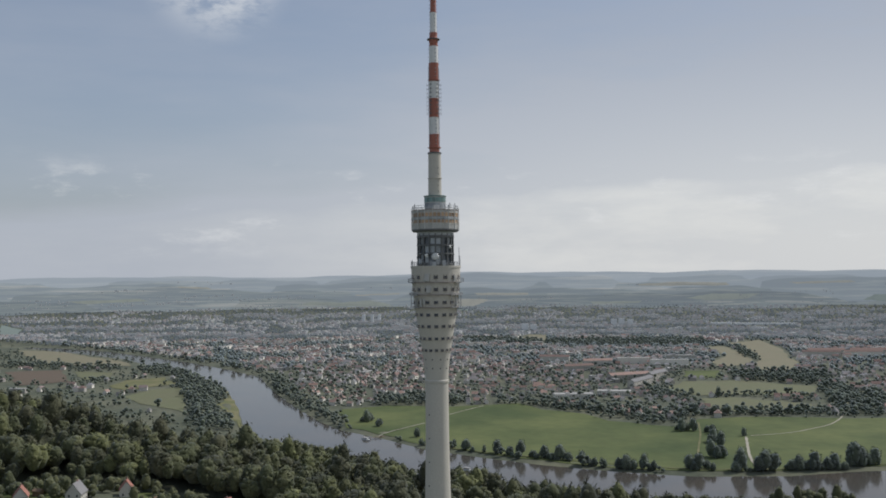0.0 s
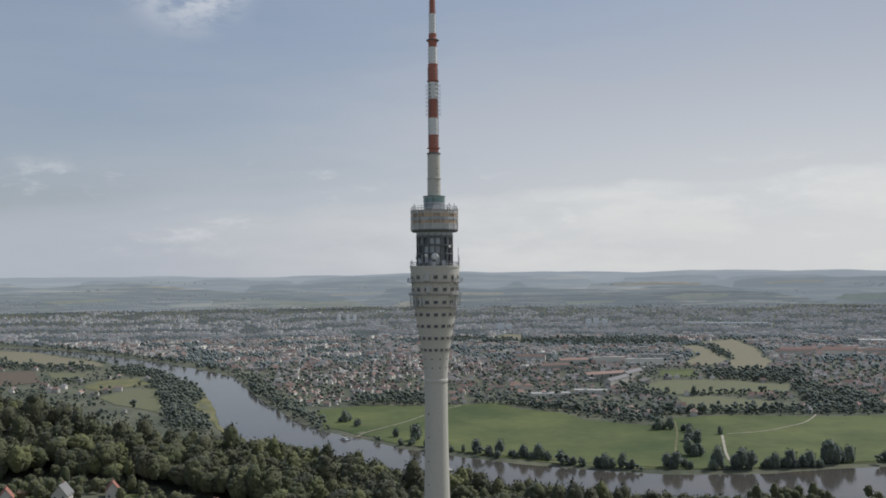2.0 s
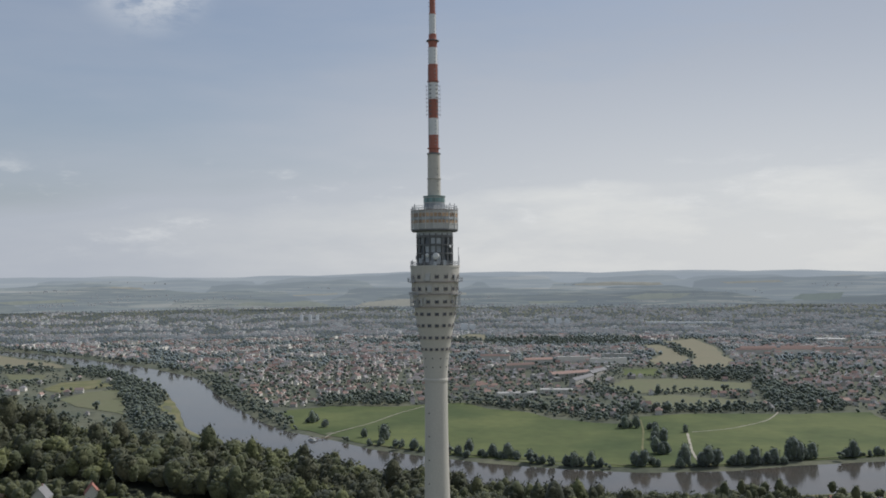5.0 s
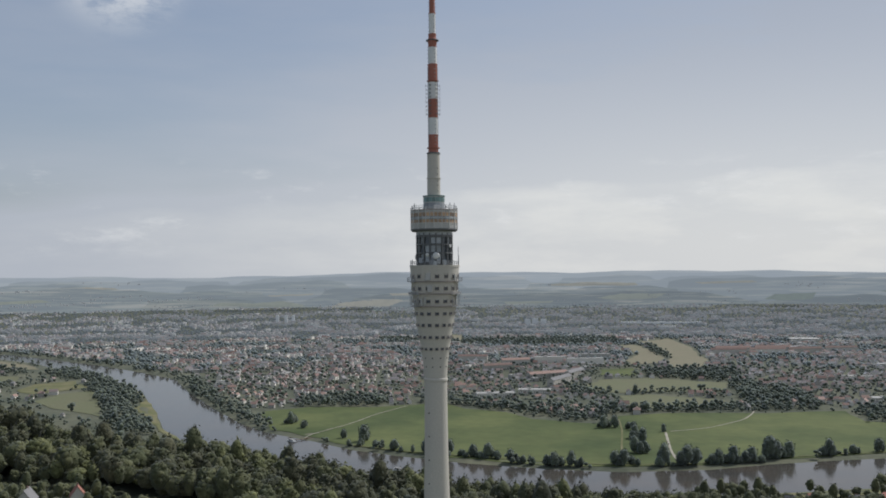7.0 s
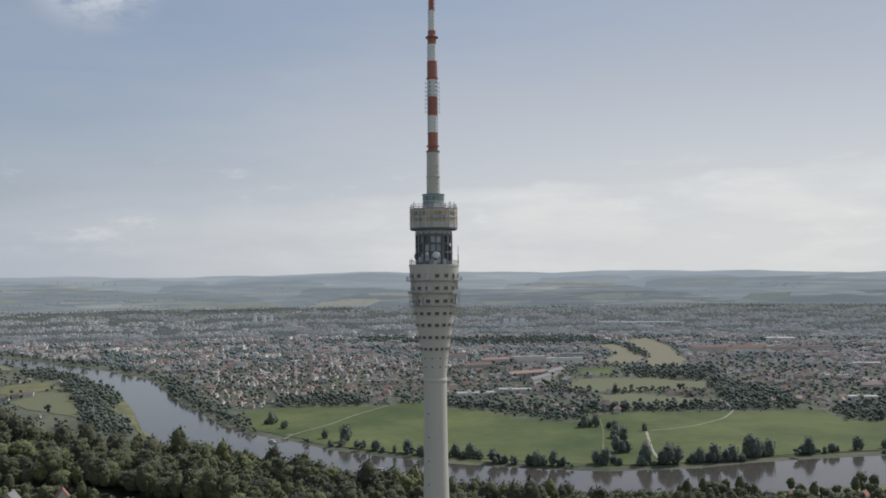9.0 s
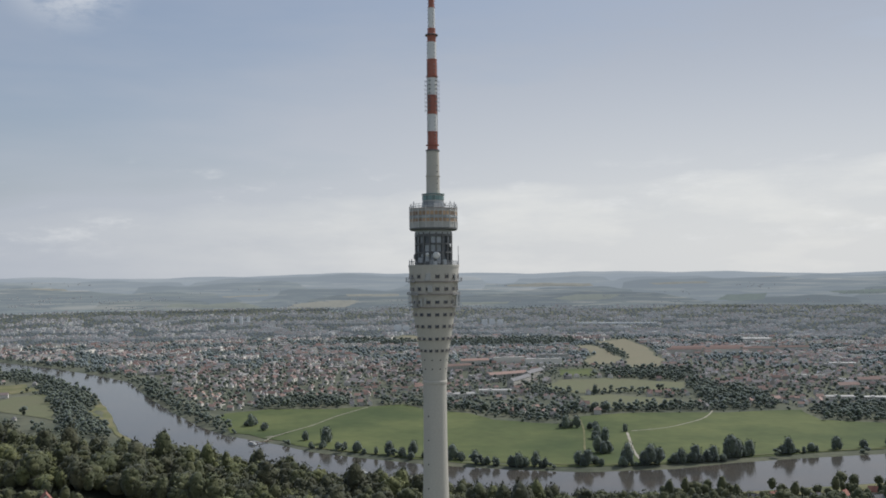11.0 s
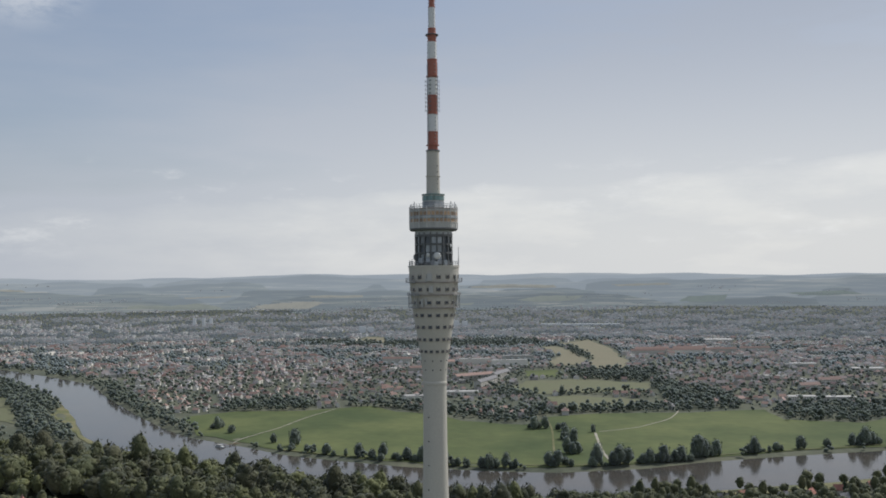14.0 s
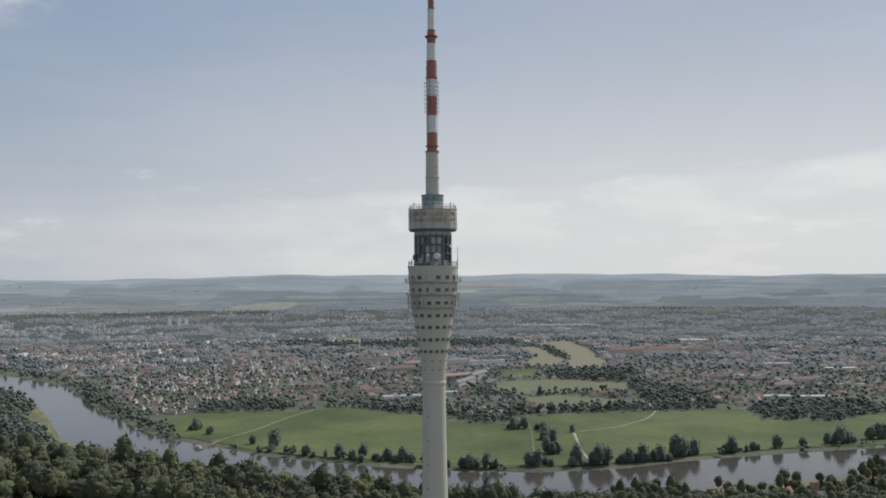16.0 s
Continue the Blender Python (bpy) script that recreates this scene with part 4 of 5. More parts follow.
def jitter_grid(x0, x1, y0, y1, gap, rng):
    gx, gy = np.meshgrid(np.arange(x0, x1, gap), np.arange(y0, y1, gap))
    x = gx.ravel() + rng.uniform(-.45, .45, gx.size) * gap
    y = gy.ravel() + rng.uniform(-.45, .45, gx.size) * gap
    return x, y


FIELD_POLYS = [f[1] for f in FIELDS]
GARDEN = [(-250, 105), (-255, 180), (-205, 208), (-150, 200), (-100, 192), (-88, 150), (-110, 105)]
HILL_HOUSES = [(-181, 157, 98, 0), (-168, 181, 112, 1), (-205, 153, 116, 1), (-122, 186, 60, 2)]
BANK_HOUSES = [(385, 640, 10, 0), (420, 655, 40, 1), (455, 668, -20, 1), (440, 628, 15, 0), (495, 680, 30, 1), (520, 655, 5, 0), (470, 640, 70, 1), (540, 690, -30, 1), (350, 655, 25, 1), (325, 640, -10, 0)]


def make_forest():
    rng = np.random.RandomState(11)
    near = [dome_crown(rng, h, r, b, 96) for h, r, b in ((19, 5.6, 10), (22, 6.2, 12), (17, 5.0, 9), (24, 5.2, 11), (20, 6.8, 13), (15, 4.6, 8), (21, 4.2, 9))]
    far = [dome_crown(rng, h, r, 4, 40) for h, r in ((18, 5.6), (21, 6.0), (16, 5.0), (19, 4.4))]
    plain = [clump_crown(rng, h, r, 2, 1, 6, 0.5, .25, 1.5) for h, r in ((18, 5.6), (21, 6.0), (16, 5.0))]
    shrub = [dome_crown(rng, h, r, 5, 50, 0.12) for h, r in ((16, 5.2), (19, 5.0), (13, 5.4), (12, 4.8))]
    x, y = jitter_grid(-560, 380, 60, 900, 7.4, rng)
    side = river_side(x, y)
    keep = in_sight(x, y) & (side > 14) & free_of(x, y, [GARDEN]) & ~((x > 250) & (y > 560)) & ((hill(x, y) > 3) | ((x < -120) & (edge_distance(NORTH_BANK, x, y) < 190) & (y < 900) & (edge_distance(FIELDS[9][1], x, y) > 12)))
    keep &= np.hypot(x, y + 258) > 372
    keep &= rng.uniform(0, 1, len(x)) < 0.93
    x, y = x[keep], y[keep]
    for hx, hy, _, _ in BANK_HOUSES:
        far_off = np.hypot(x - hx, y - hy) > 13
        x, y = x[far_off], y[far_off]
    crest = y < 430
    size = rng.uniform(0.60, 0.92, len(x)) * np.where(rng.uniform(0, 1, len(x)) < .2, 1.25, 1.0) * (1 + .10 * waves(x, y, 60, 8))
    tall = rng.uniform(0.85, 1.2, len(x))
    p = np.stack([x, y, size, tall], 1)
    kind = rng.uniform(0, 1, len(p)) + .22 * waves(p[:, 0], p[:, 1], 120, 14)
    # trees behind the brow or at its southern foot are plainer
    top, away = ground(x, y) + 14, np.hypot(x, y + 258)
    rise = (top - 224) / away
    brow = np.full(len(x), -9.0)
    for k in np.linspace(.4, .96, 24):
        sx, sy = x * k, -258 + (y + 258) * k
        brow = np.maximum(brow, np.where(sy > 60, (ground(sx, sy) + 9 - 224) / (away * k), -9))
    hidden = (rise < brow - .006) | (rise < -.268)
    for name, mat, pick, label in (("hill_wood", "leaf", (kind > .36) & (kind < .86), "dense green deciduous wood on the hill"),
                                   ("beech_wood", "leaf_dark", kind <= .36, "dark green beeches in the hill wood"), ("lime_trees", "leaf_light", kind >= .86, "lighter green trees in the hill wood")):
        scatter(name, near, p[crest & pick & ~hidden], M[mat], label, "forest", True)
    scatter("slope_wood", far, p[~crest & ~hidden], M["leaf"], "deciduous wood on the slope to the river", "forest", True)
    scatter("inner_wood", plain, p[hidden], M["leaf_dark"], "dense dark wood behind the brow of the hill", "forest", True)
    # lower leaves as one added dark sheet, filling black gaps between the crowns
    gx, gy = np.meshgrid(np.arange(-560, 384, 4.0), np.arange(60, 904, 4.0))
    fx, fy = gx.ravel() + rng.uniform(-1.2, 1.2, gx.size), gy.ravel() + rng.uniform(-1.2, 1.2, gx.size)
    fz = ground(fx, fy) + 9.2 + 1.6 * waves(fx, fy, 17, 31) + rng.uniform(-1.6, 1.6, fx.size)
    near_tree = np.zeros(gx.shape, bool)
    near_tree[np.clip(((y - 60) / 4).round().astype(int), 0, gx.shape[0] - 1), np.clip(((x + 560) / 4).round().astype(int), 0, gx.shape[1] - 1)] = True
    grown = near_tree.copy()
    for _ in range(2):
        g = grown.copy()
        g[1:] |= grown[:-1]
        g[:-1] |= grown[1:]
        g[:, 1:] |= grown[:, :-1]
        g[:, :-1] |= grown[:, 1:]
        grown = g
    grown &= (edge_distance(GARDEN, gx, gy) > 15) & ~inside(GARDEN, gx, gy)
    grown[1:-1, 1:-1] &= grown[:-2, 1:-1] & grown[2:, 1:-1] & grown[1:-1, :-2] & grown[1:-1, 2:]
    ok = grown[:-1, :-1] & grown[1:, :-1] & grown[:-1, 1:] & grown[1:, 1:]
    iy, ix = np.nonzero(ok)
    w = gx.shape[1]
    q = iy * w + ix
    tris = np.concatenate([np.stack([q, q + 1, q + w], 1), np.stack([q + 1, q + w + 1, q + w], 1)])
    tagged(new("understorey", triangles("understorey", np.stack([fx, fy, fz], 1), tris, M["leaf_dark"])), "dark lower-leaf sheet filling gaps in the hill wood", "forest", kind="stuff")
    # gardens in the clearing and on the near bank
    x, y = jitter_grid(-260, -85, 100, 210, 5.2, rng)
    keep = inside(GARDEN, x, y) & (rng.uniform(0, 1, len(x)) < .85)
    for hx, hy, _, _ in HILL_HOUSES:
        keep &= (np.hypot(x - hx, y - hy) > 10) & ~((np.abs(x - hx) < 9) & (y < hy) & (y > hy - 26))
    x, y = x[keep], y[keep]
    x2, y2 = jitter_grid(250, 760, 540, 790, 10.5, rng)
    keep = (river_side(x2, y2) > 6) & (rng.uniform(0, 1, len(x2)) < np.where(inside(FIELDS[10][1], x2, y2), .25, .85))
    for hx, hy, _, _ in BANK_HOUSES:
        keep &= np.hypot(x2 - hx, y2 - hy) > 12
    x2, y2 = x2[keep], y2[keep]
    p = np.stack([np.concatenate([x, x2]), np.concatenate([y, y2]), np.concatenate([rng.uniform(.22, .62, len(x)), rng.uniform(.55, 1.25, len(x2))]), rng.uniform(.7, 1.1, len(x) + len(x2))], 1)
    scatter("garden_trees", shrub, p, M["leaf"], "mixed green shrubs and fruit trees in gardens", "garden trees", True)


make_forest()


def limb(a, b, r0, r1, sides=6):
    a, b = Vector(a), Vector(b)
    d = (b - a).normalized()
    u = d.orthogonal().normalized()
    w = d.cross(u)
    v = [tuple(p + (u * math.cos(6.283 * i / sides) + w * math.sin(6.283 * i / sides)) * r) for p, r in ((a, r0), (b, r1)) for i in range(sides)]
    f = [(i, (i + 1) % sides, sides + (i + 1) % sides, sides + i) for i in range(sides)]
    return v, f + [tuple(range(sides))[::-1], tuple(range(sides, 2 * sides))]


def make_tree(seed, height, radius, clumps):
    rng = np.random.RandomState(seed)
    tree = new("tree")
    lobes, n = [], 0
    for k in range(4):
        a = rng.uniform(0, 6.28)
        size, out = (1.0, .0) if k == 0 else (rng.uniform(.5, .78), rng.uniform(.4, .65))
        lv, lf = dome_crown(rng, height * size, radius * .82 * size, clumps // 2 + 2, 150, 0.02, .18)
        lobes.append((lv + (out * radius * math.cos(a), out * radius * math.sin(a), 0), lf + n))
        n += len(lv)
    v, f = np.concatenate([q[0] for q in lobes]), np.concatenate([q[1] for q in lobes])
    bits = [limb((0, 0, -.6), (0.2, 0, height * .55), height * .028, height * .014)]
    for k in range(5):
        a = rng.uniform(0, 6.28)
        bits.append(limb((0, 0, height * .25), (radius * .6 * math.cos(a), radius * .6 * math.sin(a), height * rng.uniform(.45, .65)), height * .014, height * .004))
    part("trunk", mesh_of("trunk", *joined(*bits), M["bark"]), tree)
    part("crown", triangles("crown", v, f, M["leaf_bank"], True), tree)
    return tree


TREES = [make_tree(s, h, r, c) for s, h, r, c in ((1, 14, 6.5, 16), (2, 17, 7, 18), (3, 11, 6, 14), (4, 20, 6.5, 18), (5, 8, 5, 12))]
for tree_ in TREES:
    tagged(tree_, "round dark green tree in the riverside meadow", "tree", "riverside trees")
BANK_TREES = [(-64, 948), (-24, 929), (-8, 917), (6, 912), (20, 905), (34, 899), (52, 889), (62, 884), (77, 862), (86, 860), (118, 845), (126, 842), (134, 842), (146, 840), (156, 838), (196, 842, 1.25), (206, 838, 1.2), (216, 846),
              (238, 904), (232, 912, 1.1), (244, 910), (254, 1018), (250, 1008), (258, 985), (260, 1092), (264, 1078), (226, 1102), (234, 1110), (242, 1104), (222, 1112),
              (245, 832), (252, 836, 1.1), (270, 832, 1.2), (278, 834, 1.35), (288, 836, 1.2), (308, 840), (316, 842), (326, 846, .9), (334, 846, 1.1), (342, 848, 1.1), (350, 852), (358, 854, 1.2), (368, 852, .8),
              (384, 868, 1.5), (392, 870, 1.3), (400, 874), (410, 878, 1.1), (452, 882), (460, 884, 1.1), (468, 888), (493, 894), (529, 904), (566, 910, .9), (604, 918), (612, 920, 1.1), (622, 918, 1.2), (632, 922, 1.2), (640, 922, 1.1), (679, 944, 1.3), (690, 946, 1.3),
              (-108, 1013, 1.3), (-138, 1040, .8), (-205, 1129), (-231, 1168), (-238, 1176), (-228, 1180), (303, 1064, .7), (3, 898, .9), (270, 1250), (280, 1254), (300, 1258), (318, 1256, 1.1),
              (700, 948, 1.2), (720, 950, 1.1), (745, 955), (-110, 985, .7), (-90, 968, .6), (306, 1520), (345, 1470, .9), (360, 1476, .9)]
rng_ = random.Random(8)
for ax, ay, bx, by, many in ((-70, 944, -5, 908, 6), (20, 896, 66, 874, 7), (84, 858, 160, 832, 9), (190, 834, 222, 834, 5), (244, 830, 292, 834, 5), (300, 838, 372, 852, 12), (380, 864, 414, 876, 6), (446, 880, 500, 892, 5), (596, 914, 644, 920, 8), (672, 938, 760, 952, 9), (-130, 984, -80, 958, 4)):
    for k in range(many):
        u = rng_.random()
        BANK_TREES.append((ax + (bx - ax) * u, ay + (by - ay) * u + rng_.uniform(0, 5), rng_.uniform(.38, .62)))
for i, spot in enumerate(BANK_TREES):
    x, y = spot[0], spot[1]
    s = (spot[2] if len(spot) > 2 else 1.0) * rng_.uniform(.85, 1.1)
    z = ground_at(x, y)
    source = TREES[i % 5 if s < 1.15 else rng_.choice((0, 1, 3))]
    m = Matrix.Translation((x, y, z)) @ Matrix.Rotation(rng_.uniform(0, 6.28), 4, "Z")
    if i < 5:
        source = TREES[i]
        source.matrix_basis = m
    else:
        c = copy_thing(source, m)
        c.scale = (s, s, s * rng_.uniform(.9, 1.15))


def make_conifer(seed, height, radius):
    rng = np.random.RandomState(seed)
    tree = new("conifer")
    verts, faces = [], []
    for k in range(14):
        z = height * (.1 + .88 * k / 14)
        r = radius * (1 - k / 14.5) * rng.uniform(.8, 1.15)
        n = 11
        base = len(verts)
        verts.append((0, 0, z + height * .11))
        for i in range(n):
            a = 6.283 * i / n + rng.uniform(-.2, .2)
            rr = r * rng.uniform(.55, 1.15)
            verts.append((rr * math.cos(a), rr * math.sin(a), z - height * .03 * rng.uniform(.4, 1.6)))
        faces += [(base, base + 1 + i, base + 1 + (i + 1) % n) for i in range(n)]
        faces.append(tuple(base + 1 + i for i in range(n))[::-1])
    part("trunk", mesh_of("trunk", *limb((0, 0, -.5), (0, 0, height * .8), height * .02, height * .006), M["bark"]), tree)
    part("crown", mesh_of("crown", verts, faces, M["conifer"]), tree)
    return tagged(tree, "dark pointed conifer among the broadleaf trees", "conifer", "conifers")


CONIFERS = [make_conifer(s, h, r) for s, h, r in ((21, 22, 4), (22, 17, 3.2))]
for i, (x, y, s) in enumerate([(118, 510, 1.0), (128, 516, .8), (110, 515, .8), (455, 655, 1.1), (520, 672, .9), (372, 640, .7), (-330, 480, .9), (60, 470, .6), (-60, 560, .8), (395, 622, .8), (560, 668, .8)]):
    m = Matrix.Translation((x, y, ground_at(x, y)))
    if i < 2:
        CONIFERS[i].matrix_basis = m
    else:
        copy_thing(CONIFERS[i % 2], m).scale = (s, s, s)


# ---------------------------------------------------------------- town
WOODS = [
    [(-620, 1640), (-545, 1480), (-530, 1346), (-465, 1213), (-405, 1085), (-470, 1090), (-560, 1290), (-640, 1480), (-760, 1740), (-720, 1800)],
    [(-250, 1352), (-180, 1345), (-110, 1350), (-90, 1420), (-150, 1500), (-260, 1470)],
    [(-60, 1400), (30, 1335), (110, 1275), (150, 1215), (215, 1160), (262, 1230), (290, 1290), (190, 1290), (60, 1370)],
    [(240, 1440), (300, 1440), (265, 1580), (225, 1540)],
    [(430, 1745), (560, 1660), (620, 1760), (640, 1900), (520, 1880), (440, 1870)],
    [(345, 1478), (500, 1480), (520, 1492), (345, 1500)],
    [(290, 1248), (480, 1250), (475, 1318), (300, 1280)],
    [(490, 1250), (600, 1255), (640, 1420), (600, 1650), (560, 1630), (530, 1480)],
    [(620, 1140), (711, 1096), (781, 1140), (860, 1170), (860, 1260), (700, 1285), (640, 1245)],
    [(570, 2150), (600, 2290), (625, 2600), (600, 2600), (570, 2440), (560, 2250)],
    [(-240, 2900), (60, 2700), (330, 2650), (560, 2700), (560, 2900), (260, 2960), (60, 2880), (-200, 3050)],
    [(-1330, 2100), (-1000, 2000), (-960, 1960), (-1120, 1990), (-1330, 2050)],
    [(-940, 1960), (-820, 1830), (-700, 1790), (-790, 1890), (-900, 2020)],
]
rng_t = np.random.RandomState(42)


def tree_belts():
    small = [clump_crown(rng_t, h, r, 3, 1, 14, 0.14, .26, 1.12) for h, r in ((12, 5.5), (14, 6), (10, 5), (16, 6), (9, 5))]
    spots = []
    for poly in WOODS:
        xs, ys = zip(*poly)
        gap = 10.5 if min(ys) < 2000 else 14
        x, y = jitter_grid(min(xs), max(xs), min(ys), max(ys), gap, rng_t)
        keep = inside(poly, x, y) & (river_side(x, y) > 8)
        spots.append(np.stack([x[keep], y[keep]], 1))
    # scrub along the far bank of the bend, thin hedge along the rest
    x, y = jitter_grid(-1900, 1100, 820, 2950, 9.0, rng_t)
    side = river_side(x, y)
    odds = rng_t.uniform(0, 1, len(x))
    south = inside(SOUTH_BANK + [(2700, 960), (2700, 3600), (-3400, 3600)], x, y)
    keep = in_sight(x, y) & (((side > 6) & (side < 34) & south & (x < -255) & (odds < np.where(x < -520, .22, .55))) | ((side > 4) & (side < 16) & south & (x > -1800) & (odds < .10)) | ((side > 14) & (side < 40) & ~south & (x < -740) & (odds < .10)))
    spots.append(np.stack([x[keep], y[keep]], 1))
    # scattered trees on the left plain, in hedgerows
    x, y = jitter_grid(-1750, -380, 900, 2500, 16, rng_t)
    lines = np.abs(np.sin((x * .35 + y) / 62.0)) < .2
    cross = np.abs(np.sin((x - y * .3) / 88.0)) < .13
    keep = in_sight(x, y) & ~inside(SOUTH_BANK + [(2700, 960), (2700, 3600), (-3400, 3600)], x, y) & (river_side(x, y) > 45) & (hill(x, y) < 20) & free_of(x, y, FIELD_POLYS, 4)
    keep &= (lines | cross | (rng_t.uniform(0, 1, len(x)) < .13))
    spots.append(np.stack([x[keep], y[keep]], 1))
    p = np.concatenate(spots)
    n = len(p)
    p = np.concatenate([p, rng_t.uniform(.6, 1.15, (n, 1)), rng_t.uniform(.75, 1.2, (n, 1))], 1)
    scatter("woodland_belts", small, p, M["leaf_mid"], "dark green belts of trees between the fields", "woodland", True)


tree_belts()


def shrink(x, y):
    """How much smaller the far town stands, where the land is drawn together towards the skyline."""
    r = np.hypot(x, y + 258)
    out = np.clip((r - FAR) / REACH, 0, .995)
    return np.where(r > FAR, r / (FAR - REACH * np.log(1 - out)), 1.0)


def town_density(x, y):
    d = 0.55 + 0.5 * waves(x, y, 520, 21) + .25 * waves(x, y, 170, 5)
    core = inside([(-620, 1640), (-420, 1360), (-260, 1345), (-60, 1480), (110, 1500), (330, 1900), (330, 2350), (-500, 2500), (-900, 2300)], x, y)
    right = inside([(560, 1640), (640, 1300), (900, 1260), (1500, 1500), (1500, 2700), (760, 2500)], x, y)
    return np.where(core, np.maximum(d, .62), np.where(right, np.maximum(d, .35), d))


SOUTH_SIDE = SOUTH_BANK + [(2700, 960), (2700, 5000), (-3400, 5000)]
BLOCKS = [  # x, y, length, width, height, degrees, roof, label
    (228, 1640, 100, 14, 13, 62, "slate", "long white block of flats with a grey roof"), (275, 1770, 90, 14, 13, 62, "slate", "long white block of flats with a grey roof"),
    (215, 1745, 95, 16, 12, 28, "tile", "long cream block with a red-brown roof"), (90, 1455, 70, 26, 8, 8, "flat_roof", "low hall with a pale flat roof"), (165, 1500, 60, 22, 8, -6, "flat_roof", "low hall with a pale flat roof"),
    (742, 1345, 48, 18, 7, -8, "flat_roof", "low sports hall with a pale roof"), (800, 1330, 56, 18, 7, -8, "flat_roof", "low sports hall with a pale roof"),
    (760, 2300, 95, 11, 12, -2, "tile", "long terrace with a pinkish red roof"), (865, 2300, 95, 11, 12, -1, "tile", "long terrace with a pinkish red roof"), (970, 2310, 90, 11, 12, 2, "tile", "long terrace with a pinkish red roof"),
    (790, 2360, 95, 11, 12, -2, "tile", "long terrace with a pinkish red roof"), (900, 2365, 95, 11, 12, 0, "tile", "long terrace with a pinkish red roof"), (1075, 2330, 90, 11, 12, 4, "tile", "long terrace with a pinkish red roof"),
    (340, 2060, 90, 13, 14, 5, "flat_roof", "pale block of flats with a flat roof"), (260, 2110, 80, 13, 14, 8, "flat_roof", "pale block of flats with a flat roof"), (380, 2180, 80, 13, 14, -4, "flat_roof", "pale block of flats with a flat roof"),
    (170, 2050, 70, 13, 13, 12, "tile", "long cream block with a red-brown roof"), (70, 2160, 75, 13, 13, -10, "tile", "long cream block with a red-brown roof"), (120, 1930, 70, 13, 12, 20, "tile", "long cream block with a red-brown roof"),
    (-700, 3705, 12, 10, 34, 0, "flat_roof", "tall pale apartment tower in the distance"), (-664, 3705, 12, 10, 34, 0, "flat_roof", "tall pale apartment tower in the distance"), (-640, 3745, 12, 10, 30, 0, "flat_roof", "tall pale apartment tower in the distance"),
    (-18, 3374, 26, 12, 24, 0, "flat_roof", "pale apartment block in the distance"), (14, 3360, 22, 12, 20, 0, "flat_roof", "pale apartment block in the distance"),
    (900, 3520, 230, 26, 6, -8, "flat_roof", "very long white industrial hall in the distance"), (740, 3560, 90, 22, 6, -4, "flat_roof", "long white industrial hall in the distance"),
    (330, 3560, 22, 12, 24, 0, "flat_roof", "grey apartment block in the distance"), (360, 3560, 22, 12, 26, 0, "flat_roof", "grey apartment block in the distance"), (395, 3570, 22, 12, 22, 0, "flat_roof", "grey apartment block in the distance"),
    (1120, 2720, 85, 50, 9, -10, "flat_roof", "large pale hall in the distance"), (1010, 1900, 60, 20, 9, -12, "flat_roof", "low school building with a flat roof"), (1100, 1780, 66, 24, 8, -10, "flat_roof", "low hall with a pale flat roof"),
    (900, 1560, 44, 14, 10, -6, "tile", "long cream block with a red-brown roof"), (820, 1480, 40, 14, 10, 4, "tile", "long cream block with a red-brown roof"),
]


def gable_parts(l, w, h, rise, over=.5):
    """Walls with gables, and a roof with eaves."""
    a, b = l / 2, w / 2
    walls = ([(-a, -b, -1), (a, -b, -1), (a, b, -1), (-a, b, -1), (-a, -b, h), (a, -b, h), (a, b, h), (-a, b, h), (-a, 0, h + rise), (a, 0, h + rise)],
             [(0, 1, 5, 4), (2, 3, 7, 6), (1, 2, 6, 9, 5), (3, 0, 4, 8, 7)])
    k = rise / b
    e, t = b + over, .3
    roof = ([(-a - over, -e, h - k * over), (a + over, -e, h - k * over), (a + over, 0, h + rise), (-a - over, 0, h + rise), (a + over, e, h - k * over), (-a - over, e, h - k * over),
             (-a - over, -e, h - k * over + t), (a + over, -e, h - k * over + t), (a + over, 0, h + rise + t), (-a - over, 0, h + rise + t), (a + over, e, h - k * over + t), (-a - over, e, h - k * over + t)],
            [(6, 7, 8, 9), (9, 8, 10, 11), (0, 3, 2, 1), (3, 5, 4, 2), (0, 1, 7, 6), (4, 5, 11, 10), (1, 2, 8, 7), (2, 4, 10, 8), (0, 6, 9, 3), (3, 9, 11, 5)])
    return walls, roof


def flat_parts(l, w, h):
    return box(-l / 2, l / 2, -w / 2, w / 2, -1, h), joined(box(-l / 2 - .3, l / 2 + .3, -w / 2 - .3, w / 2 + .3, h, h + .5), box(-l * .2, -l * .1, -w * .2, w * .2, h + .5, h + 2.2))


def hip_parts(l, w, h, rise, over=.6):
    a, b = l / 2 + over, w / 2 + over
    c = max(.6, a - b)
    roof = ([(-a, -b, h), (a, -b, h), (a, b, h), (-a, b, h), (-c, 0, h + rise), (c, 0, h + rise)], [(0, 1, 5, 4), (1, 2, 5), (2, 3, 4, 5), (3, 0, 4), (3, 2, 1, 0)])
    return box(-l / 2, l / 2, -w / 2, w / 2, -1, h), roof


